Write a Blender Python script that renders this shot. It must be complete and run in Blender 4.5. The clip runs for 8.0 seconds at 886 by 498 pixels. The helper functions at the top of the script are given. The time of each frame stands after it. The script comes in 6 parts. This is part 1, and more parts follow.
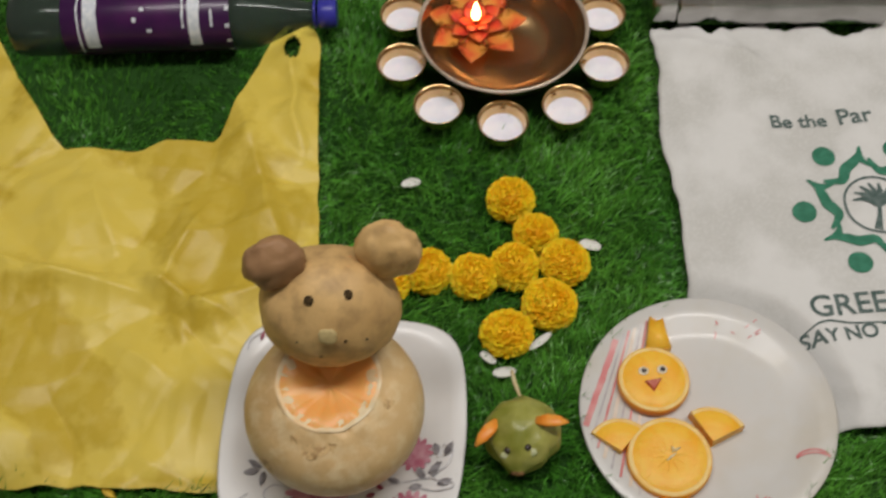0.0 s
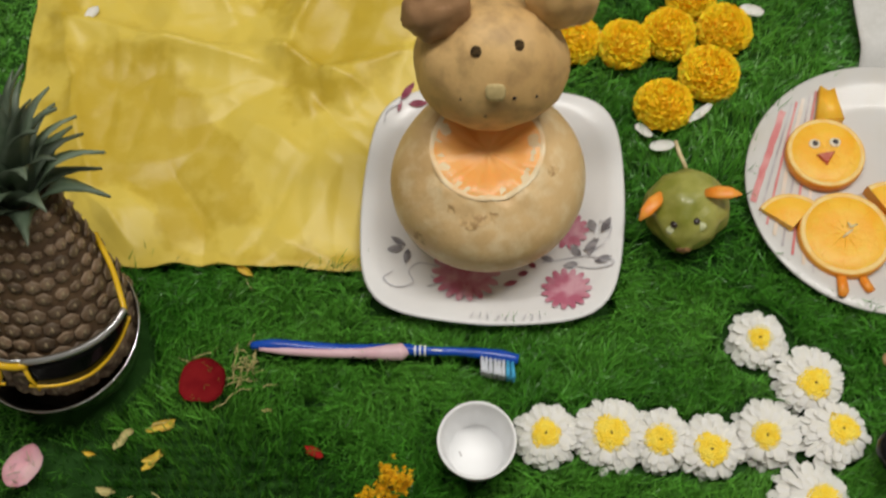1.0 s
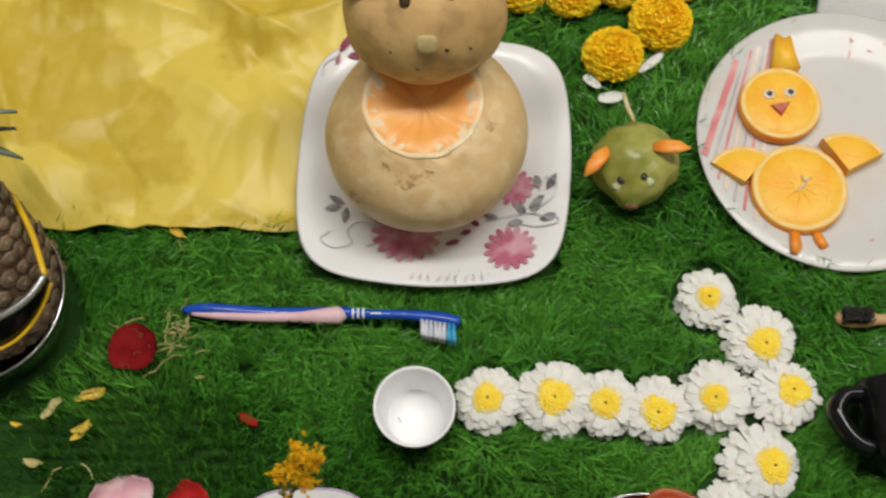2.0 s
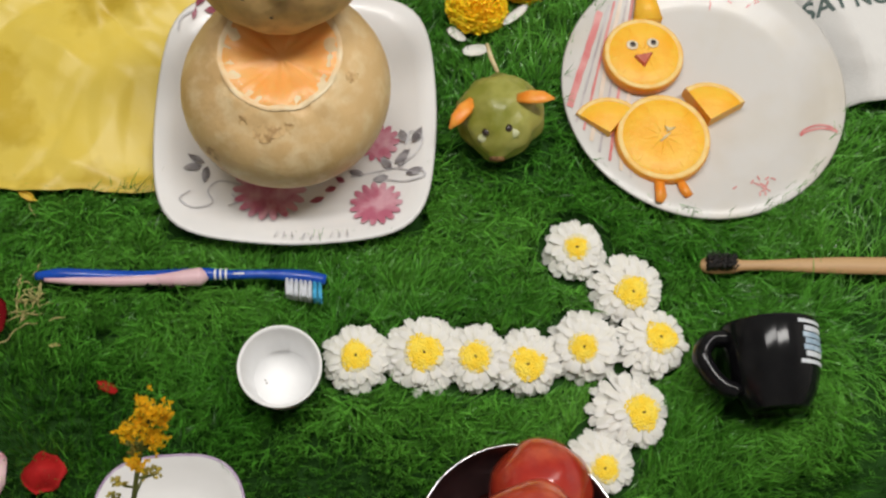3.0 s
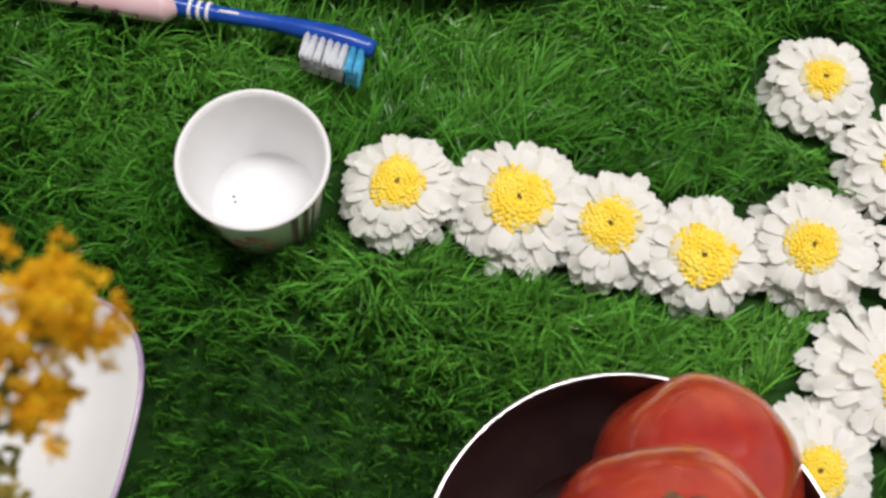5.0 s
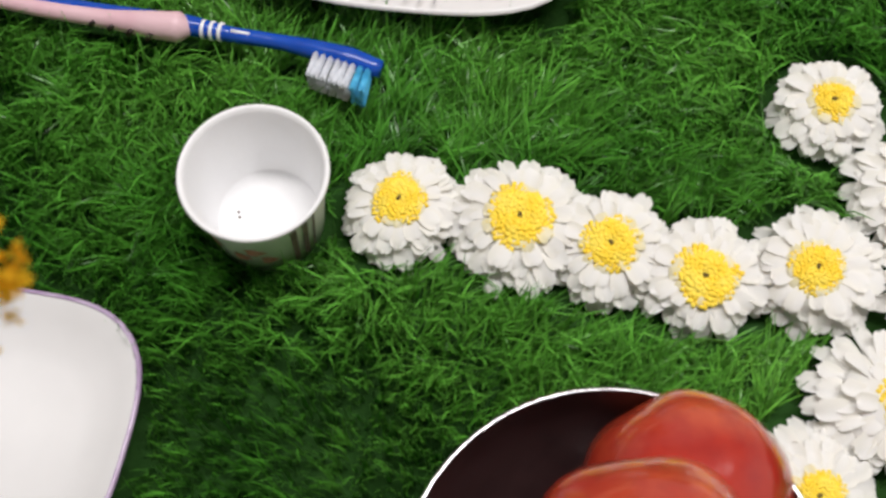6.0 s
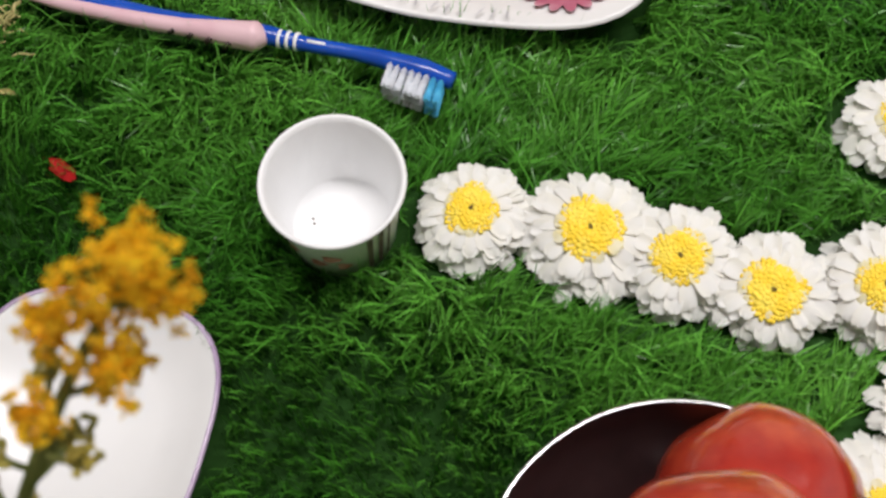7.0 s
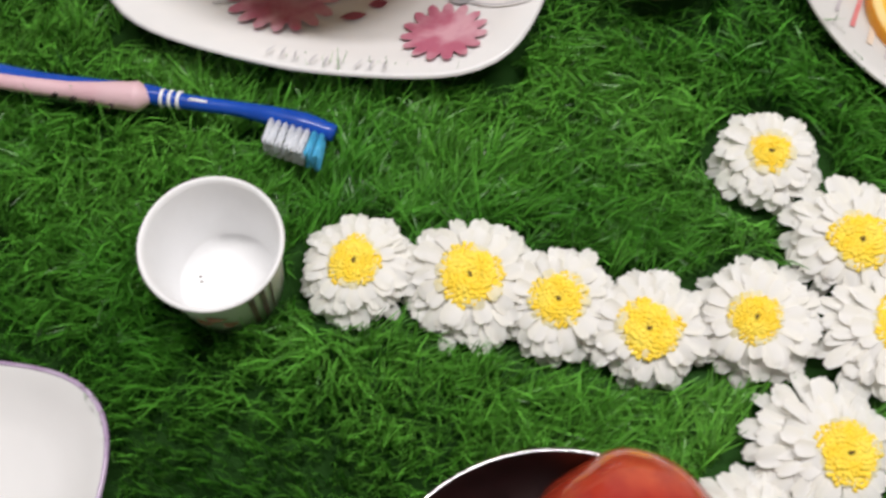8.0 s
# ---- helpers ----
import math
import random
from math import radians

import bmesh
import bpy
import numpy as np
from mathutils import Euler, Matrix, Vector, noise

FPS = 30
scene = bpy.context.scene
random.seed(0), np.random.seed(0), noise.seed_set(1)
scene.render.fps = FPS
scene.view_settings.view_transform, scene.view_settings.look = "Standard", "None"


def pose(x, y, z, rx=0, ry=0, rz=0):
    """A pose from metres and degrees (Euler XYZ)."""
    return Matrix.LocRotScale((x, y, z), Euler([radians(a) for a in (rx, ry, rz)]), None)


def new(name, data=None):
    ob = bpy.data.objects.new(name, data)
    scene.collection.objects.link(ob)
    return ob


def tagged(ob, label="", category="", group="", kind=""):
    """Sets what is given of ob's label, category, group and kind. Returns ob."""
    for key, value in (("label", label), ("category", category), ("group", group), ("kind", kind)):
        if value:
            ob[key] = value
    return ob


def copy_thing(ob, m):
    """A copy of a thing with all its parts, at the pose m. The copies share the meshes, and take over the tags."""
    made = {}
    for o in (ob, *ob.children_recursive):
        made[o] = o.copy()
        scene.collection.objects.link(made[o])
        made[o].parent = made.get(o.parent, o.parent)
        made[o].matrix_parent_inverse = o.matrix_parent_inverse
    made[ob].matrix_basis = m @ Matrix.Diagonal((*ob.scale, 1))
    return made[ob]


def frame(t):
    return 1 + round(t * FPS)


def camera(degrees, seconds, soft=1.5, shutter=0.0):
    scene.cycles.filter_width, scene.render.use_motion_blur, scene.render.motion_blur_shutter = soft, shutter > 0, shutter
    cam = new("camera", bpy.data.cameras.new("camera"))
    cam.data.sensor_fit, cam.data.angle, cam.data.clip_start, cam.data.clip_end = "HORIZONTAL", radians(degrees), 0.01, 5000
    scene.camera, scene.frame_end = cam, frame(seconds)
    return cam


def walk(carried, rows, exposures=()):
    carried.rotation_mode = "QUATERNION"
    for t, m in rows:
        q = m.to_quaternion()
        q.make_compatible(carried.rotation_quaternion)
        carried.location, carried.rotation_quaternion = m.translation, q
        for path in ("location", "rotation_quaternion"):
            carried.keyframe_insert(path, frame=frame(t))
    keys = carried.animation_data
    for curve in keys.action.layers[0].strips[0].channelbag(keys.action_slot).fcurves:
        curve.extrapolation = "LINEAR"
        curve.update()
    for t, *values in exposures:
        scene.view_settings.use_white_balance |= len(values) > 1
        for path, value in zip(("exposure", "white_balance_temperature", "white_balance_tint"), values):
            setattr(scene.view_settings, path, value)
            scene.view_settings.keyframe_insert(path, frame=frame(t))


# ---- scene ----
cam = camera(42.0, 8.0, soft=2.4, shutter=0.2)
cam.data.dof.use_dof, cam.data.dof.focus_distance, cam.data.dof.aperture_fstop = True, 0.75, 26.0
walk(cam, [
    (0, pose(0.0713, -0.1951, 0.9242, 31.51, 1.44, 1.33)),
    (0.2, pose(0.0407, -0.2047, 0.9223, 29.79, 1.97, 1.86)),
    (0.3, pose(0.0224, -0.2133, 0.9090, 29.01, 2.31, 1.99)),
    (0.5, pose(0.0003, -0.2215, 0.8945, 28.20, 2.48, 1.97)),
    (0.7, pose(-0.0059, -0.2195, 0.8751, 26.47, 2.72, 2.37)),
    (0.8, pose(-0.0183, -0.2279, 0.8597, 25.77, 2.60, 2.21)),
    (1, pose(-0.0290, -0.2131, 0.8372, 23.57, 2.74, 2.00)),
    (1.2, pose(-0.0325, -0.2029, 0.8136, 21.72, 3.00, 2.04)),
    (1.5, pose(-0.0278, -0.1945, 0.8112, 21.34, 2.78, 1.66)),
    (1.7, pose(-0.0214, -0.1910, 0.8133, 21.57, 2.31, 1.79)),
    (2, pose(0.0066, -0.1915, 0.8090, 20.92, 2.52, 1.28)),
    (2.1, pose(0.0216, -0.1940, 0.8067, 20.59, 1.78, 0.78)),
    (2.2, pose(0.0270, -0.1963, 0.8066, 20.60, 1.00, 0.77)),
    (3.3, pose(0.0230, -0.2033, 0.7577, 18.94, -2.19, -2.44)),
    (3.5, pose(0.0022, -0.1951, 0.7152, 17.41, -2.24, -0.78)),
    (3.6, pose(-0.0127, -0.1771, 0.6812, 16.91, -2.50, -0.18)),
    (3.7, pose(-0.0143, -0.1762, 0.6529, 17.59, -2.60, -0.15)),
    (3.8, pose(-0.0089, -0.1690, 0.6031, 17.70, -2.69, -0.19)),
    (3.9, pose(0.0038, -0.1730, 0.5633, 18.20, -2.22, 0.20)),
    (4, pose(0.0188, -0.1698, 0.5368, 17.75, -1.30, 0.89)),
    (4.2, pose(0.0275, -0.1672, 0.4790, 18.11, -1.30, 3.98)),
    (5.3, pose(0.0649, -0.1867, 0.4152, 23.86, 0.60, 10.69)),
    (5.5, pose(0.0730, -0.1816, 0.4148, 24.70, 0.86, 10.76)),
    (6, pose(0.0730, -0.1901, 0.4115, 24.50, 2.21, 12.34)),
    (6.5, pose(0.0618, -0.1916, 0.4208, 24.45, 2.69, 13.08)),
    (7, pose(0.0566, -0.1945, 0.4219, 24.57, 2.97, 13.82)),
    (7.5, pose(0.0584, -0.1922, 0.4091, 24.69, 2.46, 14.03)),
    (8, pose(0.0869, -0.1712, 0.4362, 24.22, 2.69, 10.67)),
], exposures=((0, 0.05, 6500, 12), (1, 0.3, 6500, 10), (2, 0.42, 6450, 10), (3.5, 0.5, 6450, 12), (5.5, 0.70, 6250, 15), (8, 0.70, 6250, 15)))

# ---- light ----
world = bpy.data.worlds.new("world")
scene.world = world
world.use_nodes = True
world.node_tree.nodes["Background"].inputs[0].default_value = (0.9, 0.95, 1.0, 1)
world.node_tree.nodes["Background"].inputs[1].default_value = 0.05


def tube_lamp(x, y, z, rz, watts, length=1.2, width=0.3):
    """Light of a ceiling tube, shining down."""
    data = bpy.data.lights.new("tube_lamp", "AREA")
    data.shape, data.size, data.size_y, data.energy = "RECTANGLE", length, width, watts
    data.color = (1.0, 0.97, 0.92)
    ob = new("tube_lamp", data)
    ob.matrix_world = pose(x, y, z, 0, 0, rz)
    return ob


LAMPS = ((-0.32, 0.42, 2.52, 8, 20.0), (0.95, 0.45, 2.52, 8, 26.0))
for lamp in LAMPS:
    tube_lamp(*lamp)


# ---- tools for meshes ----
def bm_object(name, bm, material, smooth=True):
    data = bpy.data.meshes.new(name)
    bm.normal_update()
    bm.to_mesh(data)
    bm.free()
    if smooth:
        data.polygons.foreach_set("use_smooth", [True] * len(data.polygons))
    if material:
        for m in (material if isinstance(material, (list, tuple)) else [material]):
            data.materials.append(m)
    return new(name, data)


def part(name, bm, material, parent, label="", m=None, smooth=True):
    """One mesh under a thing or a part."""
    ob = bm_object(name, bm, material, smooth)
    ob.parent = parent
    if m is not None:
        ob.matrix_basis = m
    if label:
        tagged(ob, label)
    return ob


def again(ob, parent, m):
    """Another piece on the same mesh."""
    o = new(ob.name.split(".")[0], ob.data)
    o.parent, o.matrix_basis = parent, m
    return o


def thing(name, m, label, category, group=""):
    ob = new(name)
    ob.empty_display_size = 0.02
    ob.matrix_basis = m
    return tagged(ob, label, category, group)


def solid(name, bm, material, m, label, category, group="", kind="", smooth=True):
    """A thing of one mesh."""
    ob = bm_object(name, bm, material, smooth)
    ob.matrix_basis = m
    return tagged(ob, label, category, group, kind)


def loft(rings, close_start=True, close_end=True, bm=None, mat=0, cyclic=True):
    """Skin over rings of points, all of one length."""
    bm = bm or bmesh.new()
    rows = [[bm.verts.new(p) for p in ring] for ring in rings]
    n = len(rows[0])
    for a, b in zip(rows, rows[1:]):
        for i in range(n if cyclic else n - 1):
            f = bm.faces.new((a[i], a[(i + 1) % n], b[(i + 1) % n], b[i]))
            f.material_index = mat
    if cyclic and close_start:
        bm.faces.new(rows[0][::-1]).material_index = mat
    if cyclic and close_end:
        bm.faces.new(rows[-1]).material_index = mat
    return bm


def lathe(profile, n=48, bm=None, close=(True, True), mat=0, wob=0.0):
    """Turned shape from (radius, height) pairs."""
    rings = []
    for r, z in profile:
        r = max(r, 0.00005)
        rings.append([(r * math.cos(a) * (1 + wob * math.sin(3 * a + 40 * z)), r * math.sin(a) * (1 + wob * math.cos(2 * a)), z)
                      for a in (2 * math.pi * i / n for i in range(n))])
    return loft(rings, *close, bm=bm, mat=mat)


def tube(points, radii, n=10, bm=None, squash=1.0, up=(0, 0, 1), mat=0):
    """Round rod along points; squash flattens it along up."""
    pts = [Vector(p) for p in points]
    if not isinstance(radii, (list, tuple)):
        radii = [radii] * len(pts)
    rings = []
    for i, p in enumerate(pts):
        d = (pts[min(i + 1, len(pts) - 1)] - pts[max(i - 1, 0)]).normalized()
        side = d.cross(Vector(up))
        side = side.normalized() if side.length > 1e-4 else d.orthogonal().normalized()
        top = side.cross(d).normalized()
        rings.append([p + radii[i] * (math.cos(a) * side + squash * math.sin(a) * top) for a in (2 * math.pi * k / n for k in range(n))])
    return loft(rings, bm=bm, mat=mat)


def ball(rx, ry, rz, n=32, k=18, rough=0.0, scale=8.0, bm=None, seed=0.0):
    """Ellipsoid with an uneven skin."""
    rings = []
    for j in range(k + 1):
        th = math.pi * (0.004 + 0.992 * j / k)
        ring = []
        for i in range(n):
            a = 2 * math.pi * i / n
            d = Vector((math.sin(th) * math.cos(a), math.sin(th) * math.sin(a), -math.cos(th)))
            s = 1 + rough * noise.noise(d * scale * 0.2 + Vector((seed, seed, 0)))
            ring.append((rx * d.x * s, ry * d.y * s, rz * d.z * s))
        rings.append(ring)
    return loft(rings, bm=bm)


def curve_points(points, steps=8):
    """Smooth line through points."""
    p = [Vector(q) for q in points]
    p = [2 * p[0] - p[1]] + p + [2 * p[-1] - p[-2]]
    out = []
    for a, b, c, d in zip(p, p[1:], p[2:], p[3:]):
        for i in range(steps):
            t = i / steps
            out.append(0.5 * (2 * b + (c - a) * t + (2 * a - 5 * b + 4 * c - d) * t * t + (3 * b - a - 3 * c + d) * t ** 3))
    return out + [p[-2]]


def super_ring(hx, hy, e, z, n=64, zfun=None):
    """Ring of a rounded square."""
    ring = []
    for i in range(n):
        a = 2 * math.pi * i / n
        c, s = math.cos(a), math.sin(a)
        r = (abs(c) ** e + abs(s) ** e) ** (-1 / e)
        x, y = hx * r * c, hy * r * s
        ring.append((x, y, z + (zfun(x, y) if zfun else 0)))
    return ring


# ---- materials ----
def material(name, colour, rough=0.5, metal=0.0, second=None, scale=30.0, amount=1.0, fine=None, bump=0.0, bump_scale=200.0,
             trans=0.0, sss=0.0, coat=0.0, island=0.0, rnd=0.0, ior=1.45, lo=0.4, hi=0.6, detail=5.0, stretch=(1, 1, 1), leaf=0.0):
    """Surface with colour patches, fine grain, relief and differences from piece to piece."""
    m = bpy.data.materials.new(name)
    m.use_nodes = True
    nt = m.node_tree
    b = nt.nodes["Principled BSDF"]
    b.inputs["Roughness"].default_value = rough
    b.inputs["Metallic"].default_value = metal
    b.inputs["Transmission Weight"].default_value = trans
    b.inputs["IOR"].default_value = ior
    b.inputs["Coat Weight"].default_value = coat
    b.inputs["Coat Roughness"].default_value = 0.08
    b.inputs["Subsurface Weight"].default_value = sss
    b.inputs["Subsurface Scale"].default_value = 0.004
    tex = nt.nodes.new("ShaderNodeTexCoord")
    mp = nt.nodes.new("ShaderNodeMapping")
    mp.inputs["Scale"].default_value = stretch
    nt.links.new(tex.outputs["Object"], mp.inputs[0])
    socket = None
    rgb = nt.nodes.new("ShaderNodeRGB")
    rgb.outputs[0].default_value = (*colour, 1)
    socket = rgb.outputs[0]

    def blend(fac, a, second_colour):
        mix = nt.nodes.new("ShaderNodeMix")
        mix.data_type = "RGBA"
        nt.links.new(fac, mix.inputs["Factor"])
        nt.links.new(a, mix.inputs["A"])
        mix.inputs["B"].default_value = (*second_colour, 1)
        return mix.outputs["Result"]

    def patches(size, low, high, most, det=5.0):
        n = nt.nodes.new("ShaderNodeTexNoise")
        n.inputs["Scale"].default_value, n.inputs["Detail"].default_value = size, det
        nt.links.new(mp.outputs[0], n.inputs["Vector"])
        r = nt.nodes.new("ShaderNodeMapRange")
        r.inputs[1].default_value, r.inputs[2].default_value, r.inputs[4].default_value = low, high, most
        nt.links.new(n.outputs["Fac"], r.inputs[0])
        return r.outputs[0]

    if second:
        socket = blend(patches(scale, lo, hi, amount, detail), socket, second)
    if fine:
        socket = blend(patches(fine[1], 0.45, 0.7, fine[2]), socket, fine[0])
    value = None
    if island:
        g = nt.nodes.new("ShaderNodeNewGeometry")
        value = g.outputs["Random Per Island"]
    elif rnd:
        g = nt.nodes.new("ShaderNodeObjectInfo")
        value = g.outputs["Random"]
    if value is not None:
        r = nt.nodes.new("ShaderNodeMapRange")
        r.inputs[3].default_value, r.inputs[4].default_value = 1 - (island or rnd), 1 + (island or rnd)
        nt.links.new(value, r.inputs[0])
        h = nt.nodes.new("ShaderNodeHueSaturation")
        nt.links.new(r.outputs[0], h.inputs["Value"])
        nt.links.new(socket, h.inputs["Color"])
        socket = h.outputs[0]
    nt.links.new(socket, b.inputs["Base Color"])
    if leaf:
        thin = nt.nodes.new("ShaderNodeBsdfTranslucent")
        both = nt.nodes.new("ShaderNodeMixShader")
        both.inputs[0].default_value = leaf
        nt.links.new(socket, thin.inputs["Color"])
        nt.links.new(b.outputs[0], both.inputs[1])
        nt.links.new(thin.outputs[0], both.inputs[2])
        nt.links.new(both.outputs[0], nt.nodes["Material Output"].inputs["Surface"])
    if bump:
        n = nt.nodes.new("ShaderNodeTexNoise")
        n.inputs["Scale"].default_value, n.inputs["Detail"].default_value = bump_scale, 6
        nt.links.new(mp.outputs[0], n.inputs["Vector"])
        bp = nt.nodes.new("ShaderNodeBump")
        bp.inputs["Strength"].default_value, bp.inputs["Distance"].default_value = bump, 0.001
        nt.links.new(n.outputs["Fac"], bp.inputs["Height"])
        nt.links.new(bp.outputs[0], b.inputs["Normal"])
    return m


M_WALL = material("wall_paint", (0.75, 0.74, 0.71), 0.8, second=(0.68, 0.66, 0.62), scale=3, bump=0.2)
M_CEIL = material("ceiling_paint", (0.8, 0.8, 0.79), 0.85, second=(0.75, 0.74, 0.72), scale=3, bump=0.1)
M_FLOOR = material("floor_tile", (0.5, 0.47, 0.42), 0.35, second=(0.42, 0.39, 0.35), scale=6, bump=0.05)
M_MAT = material("turf_backing", (0.017, 0.055, 0.010), 0.95, ior=1.15, second=(0.026, 0.078, 0.016), scale=60, bump=0.6, bump_scale=500)
M_GRASS = material("turf_blade", (0.055, 0.225, 0.019), 0.32, second=(0.125, 0.375, 0.043), scale=9, lo=0.38, hi=0.68, island=0.58)
M_YELLOW = material("yellow_plastic", (0.71, 0.54, 0.085), 0.42, second=(0.53, 0.37, 0.028), scale=7, lo=0.52, hi=0.56, amount=0.85, fine=((0.72, 0.58, 0.14), 60, 0.3), bump=0.1, bump_scale=260)
M_COTTON = material("white_cotton", (0.7, 0.69, 0.67), 0.9, second=(0.57, 0.56, 0.53), scale=14, fine=((0.72, 0.71, 0.69), 300, 0.4), bump=0.5, bump_scale=900)
M_PRINT = material("green_print", (0.02, 0.15, 0.085), 0.7, second=(0.035, 0.2, 0.12), scale=120)
M_BLACKPRINT = material("dark_print", (0.06, 0.1, 0.09), 0.7, second=(0.12, 0.16, 0.15), scale=160)
M_CHINA = material("white_glaze", (0.78, 0.77, 0.76), 0.27, second=(0.73, 0.72, 0.71), scale=12, coat=0.1)
M_OLDCHINA = material("worn_glaze", (0.60, 0.585, 0.56), 0.32, second=(0.56, 0.52, 0.45), scale=16, lo=0.5, hi=0.75, fine=((0.6, 0.56, 0.5), 140, 0.25), coat=0.1)
M_PINKDECAL = material("pink_decal", (0.46, 0.13, 0.2), 0.3, second=(0.62, 0.34, 0.4), scale=70)
M_PLUMDECAL = material("plum_decal", (0.2, 0.03, 0.06), 0.3, second=(0.3, 0.08, 0.12), scale=90)
M_GREYDECAL = material("grey_decal", (0.13, 0.12, 0.13), 0.3, second=(0.35, 0.34, 0.36), scale=90)
M_PALEDECAL = material("pale_decal", (0.42, 0.41, 0.43), 0.3, second=(0.55, 0.54, 0.56), scale=90)
M_MELON = material("melon_skin", (0.70, 0.48, 0.23), 0.5, second=(0.54, 0.34, 0.14), scale=17, lo=0.45, hi=0.72, fine=((0.82, 0.66, 0.4), 75, 0.7), bump=0.45, bump_scale=260)
M_SKIN2 = material("melon_lid_skin", (0.68, 0.44, 0.18), 0.55, second=(0.53, 0.32, 0.12), scale=22, lo=0.42, hi=0.7, fine=((0.30, 0.18, 0.075), 70, 0.6), bump=0.35, bump_scale=300)
M_FLESH = material("melon_flesh", (0.88, 0.37, 0.08), 0.35, second=(0.89, 0.50, 0.18), scale=30, lo=0.35, hi=0.75, sss=0.15, bump=0.4, bump_scale=180)
M_RIND = material("melon_rind", (0.82, 0.57, 0.30), 0.45, second=(0.84, 0.70, 0.46), scale=60, bump=0.2)
M_DARK = material("dark_seed", (0.018, 0.012, 0.01), 0.35, second=(0.04, 0.025, 0.02), scale=200)
M_CREAM = material("cream_pith", (0.72, 0.62, 0.38), 0.5, second=(0.62, 0.5, 0.27), scale=120, bump=0.3)

# ---- room ----
def slab(x0, y0, z0, x1, y1, z1):
    bm = bmesh.new()
    v = [bm.verts.new((x, y, z)) for z in (z0, z1) for x, y in ((x0, y0), (x1, y0), (x1, y1), (x0, y1))]
    for q in ((3, 2, 1, 0), (4, 5, 6, 7), (0, 1, 5, 4), (1, 2, 6, 5), (2, 3, 7, 6), (3, 0, 4, 7)):
        bm.faces.new([v[i] for i in q])
    return bm


def structure(name, bm, material_, label):
    return tagged(bm_object(name, bm, material_, False), label, kind="structure")


structure("floor", slab(-2.6, -2.4, -0.14, 2.6, 2.8, -0.04), M_FLOOR, "beige tiled floor under the grass mat")
structure("ground", slab(-1.25, -0.95, -0.036, 1.25, 1.35, 0.0), M_MAT, "green woven backing of the artificial grass mat")
structure("wall_north", slab(-2.6, 2.8, -0.14, 2.6, 2.9, 2.7), M_WALL, "plain off-white painted room wall")
structure("wall_south", slab(-2.6, -2.5, -0.14, 2.6, -2.4, 2.7), M_WALL, "plain off-white painted room wall")
structure("wall_east", slab(2.6, -2.5, -0.14, 2.7, 2.9, 2.7), M_WALL, "plain off-white painted room wall")
structure("wall_west", slab(-2.7, -2.5, -0.14, -2.6, 2.9, 2.7), M_WALL, "plain off-white painted room wall")
structure("ceiling", slab(-2.7, -2.5, 2.7, 2.7, 2.9, 2.8), M_CEIL, "plain white painted ceiling")

# ---- yellow bag ----
YB_LEFT = ((0.128, -0.352), (0.2, -0.41), (0.26, -0.441), (0.37, -0.445), (0.43, -0.457), (0.5, -0.462))
YB_RIGHT = ((0.128, -0.075), (0.37, -0.08), (0.5, -0.092))


def along(table, v):
    return float(np.interp(v, [a for a, _ in table], [b for _, b in table]))


def crease(x, y, x0, y0, x1, y1, w, h):
    """A soft fold along a line."""
    dx, dy = x1 - x0, y1 - y0
    ln = math.hypot(dx, dy)
    s = ((x - x0) * dx + (y - y0) * dy) / ln
    d = ((x - x0) * -dy + (y - y0) * dx) / ln
    end = max(0.0, min(1.0, min(s, ln - s) / 0.03 + 0.5))
    d += 0.006 * noise.noise(Vector((s * 25, x0 * 9, 1.0)))
    return h * end * math.exp(-abs(d) / w * (1.1 if d > 0 else 0.7)) * (1 - 0.3 * math.tanh(d / w))


YB_FOLDS = ((-0.43, 0.36, -0.24, 0.31, 0.012, 0.009), (-0.36, 0.33, -0.25, 0.325, 0.008, 0.006), (-0.24, 0.33, -0.16, 0.29, 0.010, 0.010),
            (-0.25, 0.26, -0.2, 0.23, 0.014, 0.007), (-0.2, 0.29, -0.1, 0.33, 0.012, 0.008), (-0.41, 0.34, -0.37, 0.2, 0.010, 0.009),
            (-0.38, 0.2, -0.33, 0.15, 0.012, 0.007), (-0.19, 0.4, -0.22, 0.31, 0.009, 0.008), (-0.16, 0.5, -0.11, 0.35, 0.014, 0.009),
            (-0.2, 0.37, -0.11, 0.4, 0.016, 0.007), (-0.44, 0.47, -0.4, 0.38, 0.010, 0.008), (-0.3, 0.43, -0.26, 0.34, 0.018, 0.005),
            (-0.16, 0.24, -0.12, 0.2, 0.015, 0.006), (-0.13, 0.61, -0.105, 0.47, 0.008, 0.008), (-0.45, 0.6, -0.43, 0.47, 0.010, 0.007))


